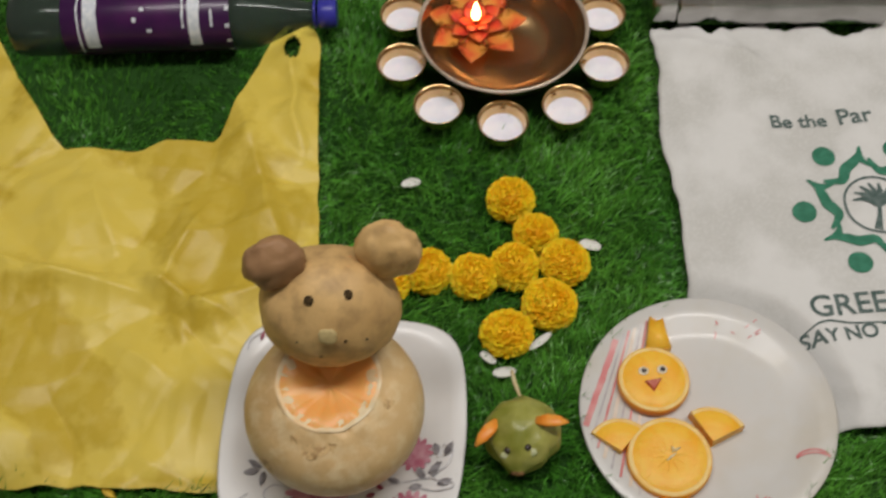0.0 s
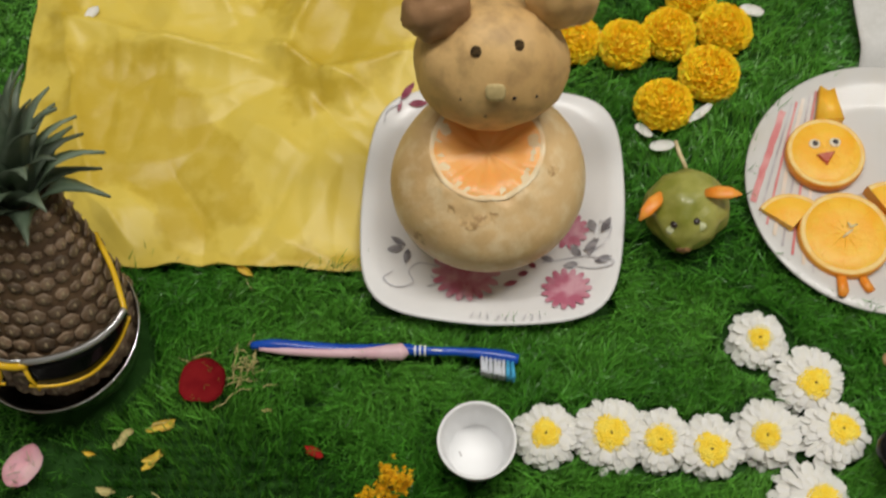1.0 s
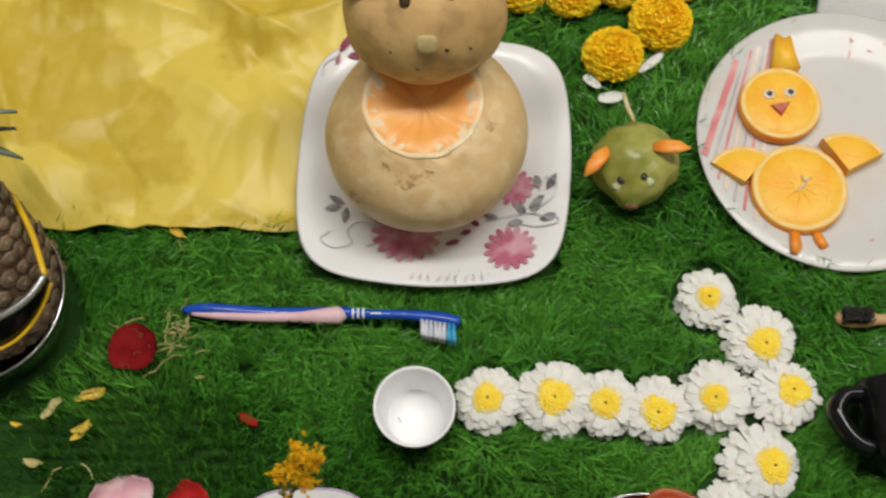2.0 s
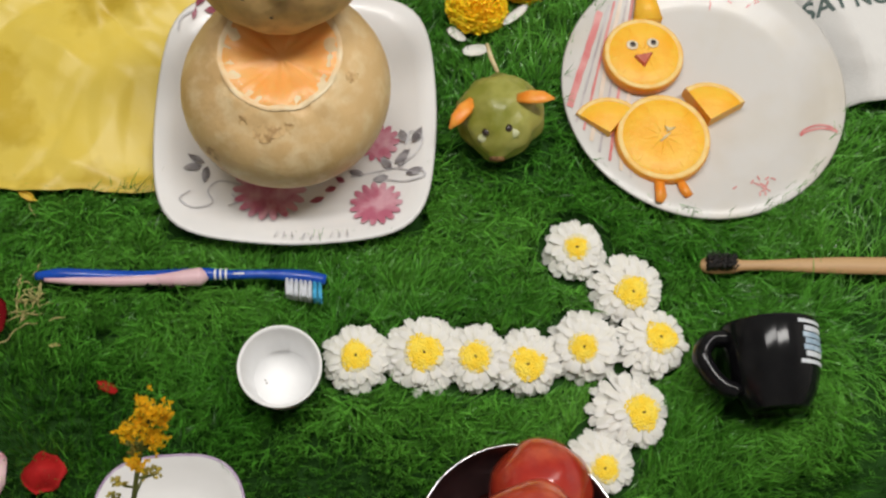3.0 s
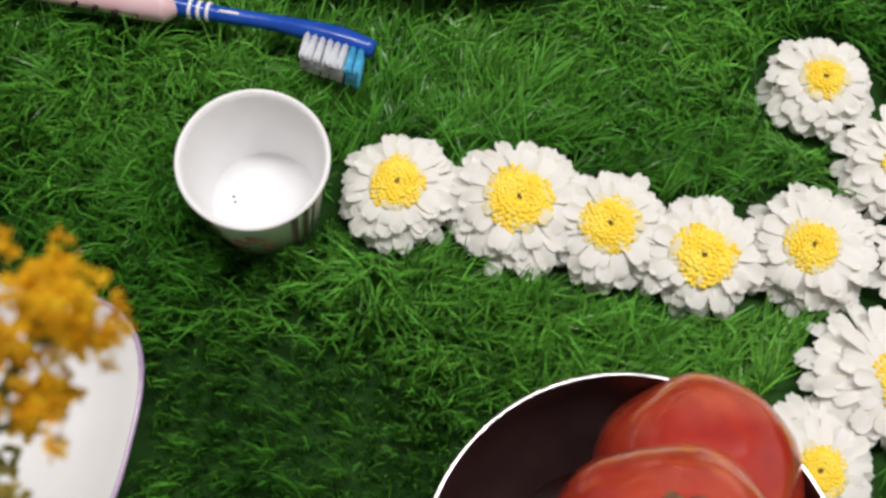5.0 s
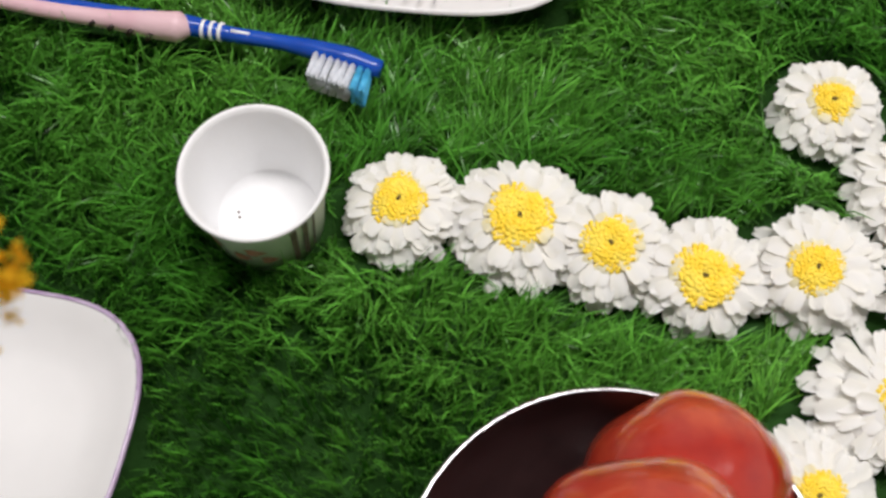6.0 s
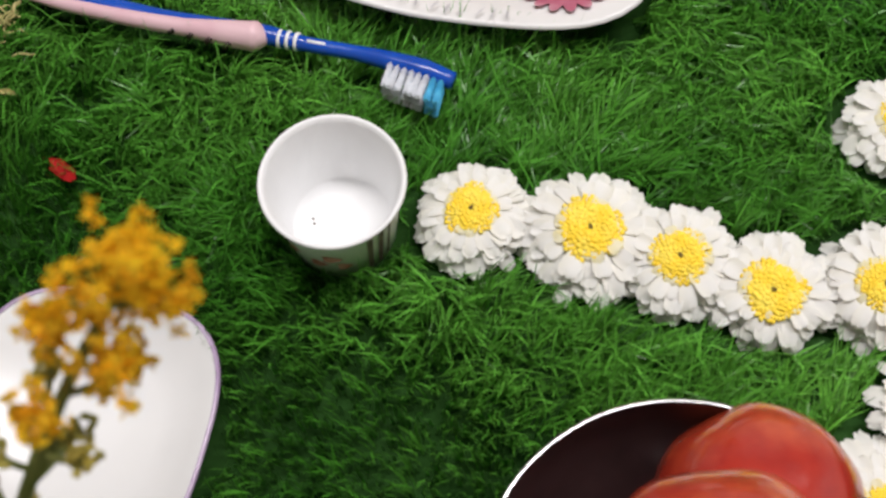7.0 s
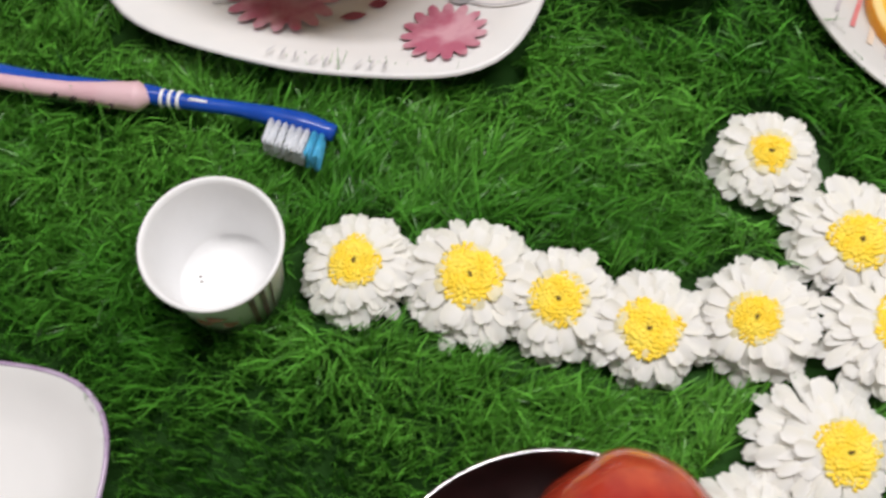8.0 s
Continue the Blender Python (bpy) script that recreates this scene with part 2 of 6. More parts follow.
def yellow_height(x, y):
    p = Vector((x, y, 0))
    z = 0.010 + 0.003 * noise.noise(p * 9)
    # flat facets that meet in sharp folds
    q = p + 0.035 * Vector((noise.noise(p * 11), noise.noise(p * 11 + Vector((7, 3, 0))), 0))
    for size, amp in ((8.5, 0.017), (19.0, 0.005)):
        near = noise.voronoi(Vector((q.x * size, q.y * size * 0.8, 0.37)))[0]
        z += amp * min(0.75, near[1] - near[0])
    for k, (a, freq, amp) in enumerate(((0.4, 13, 0.003), (1.35, 16, 0.0026), (2.2, 19, 0.002), (0.9, 34, 0.0014))):
        s = (x * math.cos(a) + y * math.sin(a)) * freq + 1.1 * noise.noise(p * 7 + Vector((k * 9, 0, 0)))
        tri = 1 - abs((s % 1.0) * 2 - 1)
        where = max(0.0, noise.noise(p * 8 + Vector((0, k * 7, 2))) + 0.12)
        z += amp * where * 2.8 * max(0.0, tri - 0.35) ** 1.3
    for f in YB_FOLDS:
        z += 1.25 * crease(x, y, *f)
    flat = max(0.0, min(1.0, 1.6 - math.hypot(x + 0.043, y - 0.1835) / 0.09))
    return max(z, 0.009) * (1 - flat) + 0.003 * flat


def yellow_bag():
    bag = thing("shopping_bag", Matrix(), "crumpled yellow plastic carrier bag lying flat on the grass", "bag")

    def sheet(name, left, right, rows, cols, lift=0.0, hole=None):
        bm = bmesh.new()
        grid = []
        for y in rows:
            a, b = left(y), right(y)
            grid.append([bm.verts.new((a + (b - a) * i / cols, y + 0.004 * noise.noise(Vector((i * 0.06, 0, y * 3))) * (1 if y == rows[0] and name == "bag_body" else 0),
                                       yellow_height(a + (b - a) * i / cols, y) + lift)) for i in range(cols + 1)])
        for r, s in zip(grid, grid[1:]):
            for i in range(cols):
                c = (r[i].co + s[i + 1].co) / 2
                if hole and ((c.x - hole[0]) / hole[2]) ** 2 + ((c.y - hole[1]) / hole[3]) ** 2 < 1:
                    continue
                bm.faces.new((r[i], r[i + 1], s[i + 1], s[i]))
        ob = part(name, bm, M_YELLOW, bag)
        mod = ob.modifiers.new("thickness", "SOLIDIFY")
        mod.thickness, mod.offset, mod.use_rim = 0.0012, 1, False

    wob = lambda y, k: 0.0025 * noise.noise(Vector((k, y * 30, 0)))
    sheet("bag_body", lambda y: along(YB_LEFT, y) + wob(y, 1), lambda y: along(YB_RIGHT, y) + wob(y, 2), [0.128 + 0.345 * i / 150 for i in range(151)], 160)
    ys = [0.473 + 0.162 * i / 44 for i in range(45)]
    inner_r = ((0.47, -0.208), (0.49, -0.187), (0.54, -0.171), (0.59, -0.157), (0.622, -0.146), (0.635, -0.134))
    outer_r = ((0.47, -0.089), (0.55, -0.095), (0.61, -0.098), (0.626, -0.103), (0.635, -0.118))
    sheet("handle", lambda y: along(inner_r, y), lambda y: along(outer_r, y), ys, 40, 0.0, (-0.126, 0.602, 0.008, 0.017))
    inner_l = ((0.47, -0.335), (0.485, -0.352), (0.52, -0.375), (0.57, -0.41), (0.615, -0.437), (0.635, -0.452))
    outer_l = ((0.47, -0.459), (0.52, -0.466), (0.6, -0.482), (0.626, -0.48), (0.635, -0.466))
    sheet("handle", lambda y: along(outer_l, y), lambda y: along(inner_l, y), ys, 40, 0.0, (-0.459, 0.605, 0.008, 0.017))
    # low flap between the handles
    sheet("neck_flap", lambda y: -0.262 + (y - 0.473) * 2.2, lambda y: -0.2 + (y - 0.473) * 0.8, [0.473 + 0.010 * i / 6 for i in range(7)], 30, 0.0)


yellow_bag()

# ---- white cloth bag with green print ----
WB_LEFT = ((0.18, 0.285), (0.25, 0.268), (0.31, 0.258), (0.41, 0.256), (0.49, 0.244), (0.585, 0.25), (0.625, 0.243), (0.65, 0.25))


def cloth_height(x, y):
    p = Vector((x, y, 2.0))
    z = 0.015 + 0.003 * noise.noise(p * 8) + 0.001 * noise.noise(p * 35)
    for k, (a, freq, amp) in enumerate(((0.5, 12, 0.006), (1.5, 15, 0.006), (2.4, 21, 0.004), (2.9, 33, 0.0025))):
        s = (x * math.cos(a) + y * math.sin(a)) * freq + 1.2 * noise.noise(p * 7 + Vector((k * 5, 0, 0)))
        where = max(0.0, noise.noise(p * 9 + Vector((0, k * 6, 2))) + 0.05 + 0.5 * max(0.0, y - 0.55) * 8)
        z += amp * where * max(0.0, 0.65 - abs((s % 1.0) * 2 - 1)) ** 1.2
    z += crease(x, y, 0.26, 0.615, 0.36, 0.575, 0.012, 0.009) + crease(x, y, 0.3, 0.64, 0.34, 0.58, 0.012, 0.005)
    z += crease(x, y, 0.265, 0.58, 0.275, 0.42, 0.010, 0.005) + crease(x, y, 0.3, 0.3, 0.4, 0.23, 0.014, 0.006)
    z += crease(x, y, 0.35, 0.24, 0.44, 0.2, 0.012, 0.005) + crease(x, y, 0.29, 0.5, 0.35, 0.46, 0.02, 0.003)
    flat = max(0.0, min(1.0, 6.2 - math.hypot(x - 0.263, y - 0.203) / 0.021))
    return z * (1 - flat) + 0.0008 * flat


def cloth_bag():
    bm = bmesh.new()
    rows, cols = 110, 90
    grid = []
    for j in range(rows + 1):
        row = []
        for i in range(cols + 1):
            s = i / cols
            top = 0.630 + 0.020 * noise.noise(Vector((s * 9, 4, 0))) + 0.010 * noise.noise(Vector((s * 30, 4, 0)))
            low = 0.19 + 0.008 * noise.noise(Vector((s * 8, 7, 0))) + 0.003 * noise.noise(Vector((s * 60, 7, 0)))
            y = low + (top - low) * j / rows
            a = along(WB_LEFT, y) + 0.002 * noise.noise(Vector((1, y * 50, 0)))
            x = a + (0.64 - a) * s
            row.append(bm.verts.new((x, y, cloth_height(x, y))))
        grid.append(row)
    for r, s in zip(grid, grid[1:]):
        for i in range(cols):
            bm.faces.new((r[i], r[i + 1], s[i + 1], s[i]))
    bag = thing("cloth_bag", Matrix(), "creased white cotton tote bag with green print, lying on the grass", "bag")
    cloth = part("cloth", bm, M_COTTON, bag)
    mod = cloth.modifiers.new("thickness", "SOLIDIFY")
    mod.thickness, mod.offset = 0.0018, 1
    lift = 0.0026

    def flat(name, outline, mat, label):
        b = bmesh.new()
        b.faces.new([b.verts.new((x, y, cloth_height(x, y) + lift)) for x, y in outline])
        bmesh.ops.triangulate(b, faces=b.faces[:])
        part(name, b, mat, bag, label, smooth=False)

    def disc(x, y, r):
        flat("print_dot", [(x + r * math.cos(a * math.pi / 12), y + r * math.sin(a * math.pi / 12)) for a in range(24)], M_PRINT, "printed green dot")

    def bar(points, widths, name="print_bar", mat=M_PRINT):
        pts = curve_points([(x, y, 0) for x, y in points], 6)
        b = bmesh.new()
        prev = None
        for i, p in enumerate(pts):
            d = (pts[min(i + 1, len(pts) - 1)] - pts[max(i - 1, 0)]).normalized()
            w = float(np.interp(i / (len(pts) - 1), np.linspace(0, 1, len(widths)), widths))
            pair = []
            for s in (-1, 1):
                x, y = p.x - d.y * w * s, p.y + d.x * w * s
                pair.append(b.verts.new((x, y, cloth_height(x, y) + lift)))
            if prev:
                b.faces.new((prev[0], pair[0], pair[1], prev[1]))
            prev = pair
        part(name, b, mat, bag, "printed curved bar", smooth=False)

    cx, cy = 0.4405, 0.4118
    for k in range(6):
        turn = Matrix.Rotation(math.radians(-60 * k), 2)
        to = lambda x, y: tuple(Vector((cx, cy)) + turn @ Vector((x, y)))
        disc(*to(-0.0689, -0.0087), 0.0112)
        bar([to(-0.056, 0.025), to(-0.05, 0.012), to(-0.047, 0.0), to(-0.038, -0.012), to(-0.046, -0.027)], [0.002, 0.005, 0.0055, 0.0045, 0.0015])
        bar([to(-0.062, 0.028), to(-0.05, 0.02), to(-0.036, 0.024)], [0.0012, 0.004, 0.001])
    ring = [(cx + 0.031 * math.cos(a * math.pi / 16), cy + 0.031 * math.sin(a * math.pi / 16)) for a in range(33)]
    bar(ring, [0.0012], "print_ring", M_BLACKPRINT)
    bar([(cx - 0.004, cy - 0.028), (cx, cy - 0.01), (cx + 0.001, cy + 0.004)], [0.004, 0.002, 0.0015], "print_bar", M_BLACKPRINT)
    for k in range(7):
        a = math.radians(20 + 24 * k)
        bar([(cx, cy - 0.004), (cx + 0.012 * math.cos(a), cy + 0.002 + 0.012 * math.sin(a)), (cx + 0.023 * math.cos(a + 0.2), cy + 0.002 + 0.023 * math.sin(a + 0.2))], [0.0008, 0.0028, 0.001], "print_bar", M_BLACKPRINT)

    def words(text, x, y, size, turn, mat, slant=0.0):
        data = bpy.data.curves.new("lettering", "FONT")
        data.body, data.size, data.shear, data.offset = text, size, slant, 0.0004
        ob = new("lettering", data)
        mesh = bpy.data.meshes.new_from_object(ob.evaluated_get(bpy.context.evaluated_depsgraph_get()))
        bpy.data.objects.remove(ob)
        c, s = math.cos(math.radians(turn)), math.sin(math.radians(turn))
        for v in mesh.vertices:
            px, py = x + c * v.co.x - s * v.co.y, y + s * v.co.x + c * v.co.y
            v.co = (px, py, cloth_height(px, py) + lift)
        mesh.materials.clear()
        mesh.materials.append(mat)
        o = new("lettering", mesh)
        o.parent = bag
        tagged(o, "printed words " + text)

    words("GREEN", 0.362, 0.292, 0.03, 5, M_BLACKPRINT)
    words("SAY NO TO", 0.3525, 0.2640, 0.0185, 8, M_BLACKPRINT)
    words("Be the", 0.352, 0.5, 0.0215, 4, M_BLACKPRINT)
    words("Par", 0.419, 0.506, 0.026, 8, M_BLACKPRINT)
    bar([(0.352, 0.276), (0.375, 0.288), (0.4, 0.286), (0.43, 0.287)], [0.0006, 0.001, 0.001, 0.0006], "print_line", M_BLACKPRINT)


cloth_bag()

# ---- square floral plate with the carved melon ----
PLATE_AT = pose(-0.043, 0.1815, 0.0068, 0, 0, -1.5)


def square_plate():
    plate = thing("square_plate", PLATE_AT, "white glazed square plate with pink flower pattern on the grass", "plate")
    e = 5.0
    up = lambda x, y: 0.0
    prof = ((0.055, 0.002), (0.072, 0.0), (0.08, 0.003), (0.094, 0.0105), (0.1035, 0.0155), (0.1045, 0.0172), (0.1025, 0.0182), (0.09, 0.013), (0.078, 0.0075), (0.07, 0.0055), (0.03, 0.0052), (0.001, 0.005))
    rings = []
    for r, z in prof:
        k = r / 0.1045
        ring = []
        for x, y, z0 in super_ring(r, r, 2.4 + 2.4 * k, z, 96):
            bow = 0.965 * (1 + 0.02 * k * math.cos(4 * math.atan2(y, x)))
            ring.append((x * bow, y * bow, z0 + 0.0022 * k * k * (abs(x * y) / (0.1 * 0.1)) * 2))
        rings.append(ring)
    part("dish", loft(rings), M_CHINA, plate)

    def z_at(x, y):
        r = (abs(x) ** 4.2 + abs(y) ** 4.2) ** (1 / 4.2) * 1.055
        return float(np.interp(r, (0, 0.068, 0.078, 0.09, 0.1025), (0.0052, 0.0055, 0.0078, 0.0135, 0.0190))) + 0.0011 + 0.0044 * abs(x * y) / 0.01 * min(1.0, (r / 0.1045)) ** 2

    def flat(name, pts, mat, label):
        b = bmesh.new()
        c = Vector((sum(p[0] for p in pts) / len(pts), sum(p[1] for p in pts) / len(pts), 0))
        vs = [b.verts.new((x, y, z_at(x, y))) for x, y in pts]
        mid = [b.verts.new(((x + c.x) / 2, (y + c.y) / 2, z_at((x + c.x) / 2, (y + c.y) / 2))) for x, y in pts]
        m = b.verts.new((c.x, c.y, z_at(c.x, c.y)))
        n = len(pts)
        for i in range(n):
            b.faces.new((vs[i], vs[(i + 1) % n], mid[(i + 1) % n], mid[i]))
            b.faces.new((mid[i], mid[(i + 1) % n], m))
        part(name, b, mat, plate, label)

    def flower(x, y, r, teeth, a0=0, a1=360):
        pts = []
        for i in range(teeth * 4):
            a = math.radians(a0 + (a1 - a0) * i / (teeth * 4))
            k = (1.0, 0.93, 0.72, 0.93)[i % 4]
            pts.append((x + r * k * math.cos(a), y + r * k * math.sin(a)))
        flat("painted_flower", pts, M_PINKDECAL, "painted dusty pink flower")

    def leaf(x, y, ang, ln, w, mat=M_GREYDECAL):
        c, s = math.cos(math.radians(ang)), math.sin(math.radians(ang))
        pts = []
        for t, k in ((0, 0), (0.25, 0.8), (0.5, 1), (0.75, 0.7), (1, 0), (0.75, -0.7), (0.5, -1), (0.25, -0.8)):
            u, v = t * ln, k * w * 0.8
            pts.append((x + c * u - s * v, y + s * u + c * v))
        flat("painted_leaf", pts, mat, "")

    def curl(pts, w=0.0005):
        b = bmesh.new()
        prev = None
        line = curve_points([(x, y, 0) for x, y in pts], 8)
        for i, p in enumerate(line):
            d = (line[min(i + 1, len(line) - 1)] - line[max(i - 1, 0)]).normalized()
            pair = [b.verts.new((p.x - d.y * w * s, p.y + d.x * w * s, z_at(p.x, p.y))) for s in (-1, 1)]
            if prev:
                b.faces.new((prev[0], pair[0], pair[1], prev[1]))
            prev = pair
        part("painted_curl", b, M_PALEDECAL, plate)

    # places on the plate, from its middle
    flower(0.059, -0.069, 0.0195, 15)
    flower(-0.018, -0.056, 0.027, 18)
    flower(0.06, -0.018, 0.016, 13)
    for x, y, a, ln, w in ((0.03, -0.054, 200, 0.009, 0.003), (0.022, -0.062, 200, 0.012, 0.003), (0.036, -0.05, 150, 0.008, 0.003)):
        leaf(x, y, a, ln, w, M_PLUMDECAL)
    for x, y, a, ln, w in ((-0.066, -0.036, 155, 0.013, 0.0035), (-0.068, -0.038, 200, 0.013, 0.0038), (-0.064, -0.038, 265, 0.014, 0.0036),
                           (0.072, -0.036, 40, 0.015, 0.004), (0.076, -0.04, 75, 0.015, 0.0042), (0.07, -0.04, 130, 0.013, 0.004), (0.08, -0.046, 10, 0.013, 0.004),
                           (0.068, -0.046, 190, 0.012, 0.0038), (0.085, -0.022, 60, 0.014, 0.004), (0.08, -0.02, 110, 0.012, 0.004), (0.05, -0.044, 165, 0.012, 0.0035)):
        leaf(x, y, a, ln, w)
    leaf(-0.078, 0.086, 60, 0.02, 0.004, M_PLUMDECAL)
    leaf(-0.072, 0.084, 10, 0.016, 0.0035, M_PLUMDECAL)
    leaf(-0.08, 0.076, 75, 0.01, 0.002, M_PLUMDECAL)
    curl([(-0.04, -0.052), (-0.055, -0.05), (-0.062, -0.058), (-0.058, -0.068), (-0.07, -0.074), (-0.08, -0.068), (-0.074, -0.06)])
    curl([(-0.045, -0.06), (-0.04, -0.066), (-0.047, -0.07)])
    curl([(0.04, -0.046), (0.058, -0.042), (0.074, -0.04), (0.09, -0.048)])
    curl([(0.076, -0.038), (0.088, -0.03), (0.092, -0.018), (0.084, -0.012), (0.08, -0.022)])
    curl([(0.066, -0.048), (0.08, -0.052), (0.094, -0.05), (0.09, -0.042)])
    curl([(-0.078, 0.084), (-0.088, 0.076), (-0.09, 0.066)])
    for i in range(9):
        leaf(-0.012 + 0.0065 * i, -0.1005 + 0.0005 * abs(i - 4), 70 + 14 * (i % 3), 0.007, 0.0006, M_PALEDECAL)


square_plate()


def carved_melon():
    """Round melon with its top cut off, the lid set upright on it as a bear's head."""
    at = pose(-0.0458, 0.1795, 0.0118)
    melon = thing("carved_melon", at, "tan melon carved as a bear, cut open to orange flesh", "fruit figure")
    cut, r, hz, zc = 0.1055, 0.0726, 0.060, 0.056
    prof = [(r * math.sin(math.acos(max(-1, min(1, (z - zc) / hz)))), z) for z in [0.0004 + (cut - 0.0004) * (1 - math.cos(math.pi * i / 26)) / 2 for i in range(27)]]
    bm = lathe(prof, 96, close=(True, False))
    edge = lambda x, y: 0.10 * y + 0.0032 * noise.noise(Vector((x * 70, y * 70, 3))) + 0.0016 * noise.noise(Vector((x * 220, y * 220, 3)))
    for v in bm.verts:
        p = v.co.copy()
        s = 1 + 0.02 * noise.noise(p * 18) + 0.004 * noise.noise(p * 70)
        k = max(0.0, (p.z - 0.05) / 0.05) ** 2
        v.co = Vector((p.x * s, p.y * s, p.z + edge(p.x, p.y) * k))
    part("skin", bm, M_MELON, melon)
    rt = prof[-1][0]

    def capped(name, profile, mat, label, end):
        b = lathe(profile, 96, close=(False, end))
        for v in b.verts:
            p = v.co.copy()
            s = 1 + 0.02 * noise.noise(Vector((p.x, p.y, cut)) * 18) + 0.004 * noise.noise(p * 70)
            w = 1 + (0.05 * noise.noise(Vector((p.x * 60, p.y * 60, 8))) + 0.02 * noise.noise(Vector((p.x * 160, p.y * 160, 5)))) * (rt * 0.5 < p.xy.length < rt * 0.92)
            v.co = Vector((p.x * s * w, p.y * s * w, p.z + edge(p.x, p.y)))
        part(name, b, mat, melon, label)

    capped("rind", [(rt, cut), (rt * 0.975, cut + 0.001), (rt * 0.93, cut + 0.0002), (rt * 0.80, cut - 0.0012), (rt * 0.62, cut - 0.0055)], M_RIND, "pale cream rind edge", False)
    capped("flesh", [(rt * 0.955, cut - 0.0016), (rt * 0.90, cut + 0.0002), (rt * 0.6, cut - 0.0042), (rt * 0.3, cut - 0.006), (0.0003, cut - 0.006)], M_FLESH, "moist orange melon flesh", True)
    rng = random.Random(5)
    for x, y, z, sz in ((-0.028, -0.050, 0.0885, 0.0030), (-0.010, -0.056, 0.0850, 0.0085), (0.003, -0.054, 0.0875, 0.0050), (-0.0435, -0.048, 0.060, 0.0070), (0.050, -0.016, 0.0870, 0.0050)):
        d = Vector((x, y, (z - zc) * 1.5)).normalized()
        k = 1 / math.sqrt((d.x / r) ** 2 + (d.y / r) ** 2 + (d.z / hz) ** 2)
        p = d * k + Vector((0, 0, zc))
        b = cupped_scar(sz, sz * rng.uniform(0.5, 0.9), x)
        bmesh.ops.transform(b, matrix=Matrix.Translation(p) @ d.to_track_quat("Z", "Y").to_matrix().to_4x4(), verts=b.verts)
        for v in b.verts:
            # lay the crust on the uneven skin
            d = (v.co - Vector((0, 0, zc))).normalized()
            q = d / math.sqrt((d.x / r) ** 2 + (d.y / r) ** 2 + (d.z / hz) ** 2) + Vector((0, 0, zc))
            s = 1 + 0.02 * noise.noise(q * 18) + 0.004 * noise.noise(q * 70)
            v.co = Vector((q.x * s, q.y * s, q.z + edge(q.x, q.y) * max(0.0, (q.z - 0.05) / 0.05) ** 2)) + d * 0.00025
        part("scar", b, M_SCAR, melon, "brown rough scar on the skin")
    # head
    hm = at.inverted() @ pose(-0.0427, 0.2235, 0.1565, -6, 0, 0)
    bm = ball(0.054, 0.0448, 0.0505, 64, 40, 0.03, 9)
    for v in bm.verts:
        v.co.z += 0.004 * noise.noise(v.co * 25)
        v.co += v.co.normalized() * (0.0012 * noise.noise(v.co * 60))
        if v.co.z < -0.02:
            v.co.x *= 1 - 0.9 * (-0.02 - v.co.z)
        k = math.hypot(v.co.x - 0.003, v.co.z - 0.02)
        if v.co.y < 0 and k < 0.02:
            v.co.y -= 0.003 * (1 + math.cos(math.pi * k / 0.02)) / 2
    head = part("head", bm, M_SKIN2, melon, "brown melon lid as a bear head", hm)

    def on_face(x, z):
        return -0.0448 * math.sqrt(max(0, 1 - (x / 0.054) ** 2 - (z / 0.0505) ** 2))

    skin = [v.co.copy() for v in head.data.vertices]

    def face_at(x, z):
        """Depth of the uneven skin near a place on the face."""
        near = sorted((math.hypot(p.x - x, p.z - z), p.y) for p in skin if p.y < 0)[:4]
        return sum(y for _, y in near) / 4 - 0.0004

    # the eyes are cut holes; dark pads put the shade in them into colour
    for x in (-0.0098, 0.0177):
        part("eye", ball(0.0038, 0.0012, 0.0038, 14, 8, 0.2, 20), M_PITDARK, head, "round dark pad painted as an eye hole", pose(x, face_at(x, 0.0425), 0.0425, -58, 0, 0))
    part("nose", blunt_patch(0.0068, 0.0066), M_NOSE, head, "cream pith nose", pose(0.003, face_at(0.003, 0.0215) + 0.0002, 0.0215, -25, 0, 0))
    for x, z in ((0.0155, 0.0145), (-0.004, 0.0), (0.03, 0.01), (-0.02, 0.012)):
        part("spot", ball(0.0016, 0.0008, 0.0014, 8, 6, 0.3, 20), M_DARK, head, "", pose(x, on_face(x, z) - 0.0001, z))
    for x, y, z, rx, ry, rz, turn, lean, dark in ((-0.0785, 0.2291, 0.2096, 0.0232, 0.0150, 0.0235, 12, 14, True), (0.0030, 0.2440, 0.2050, 0.0245, 0.0160, 0.0250, 18, -10, False)):
        part("ear", ball(rx, ry, rz, 36, 22, 0.14, 12, seed=x * 40), M_EARDARK if dark else M_SKIN2, melon, "dark brown round ear" if dark else "light tan round ear", at.inverted() @ pose(x, y, z, -14, turn, lean))


def blunt_patch(hx, hz):
    """Low square pad with rounded corners, facing -y."""
    rings = []
    for k, y in ((1.0, 0.0012), (0.97, 0.0002), (0.85, -0.0006), (0.5, -0.0009), (0.05, -0.0010)):
        rings.append([(x * (1 + 0.12 * noise.noise(Vector((x * 300, z * 300, 0)))), y, z) for x, z, _ in super_ring(hx * k, hz * k, 3.2, 0, 28)])
    return loft(rings)


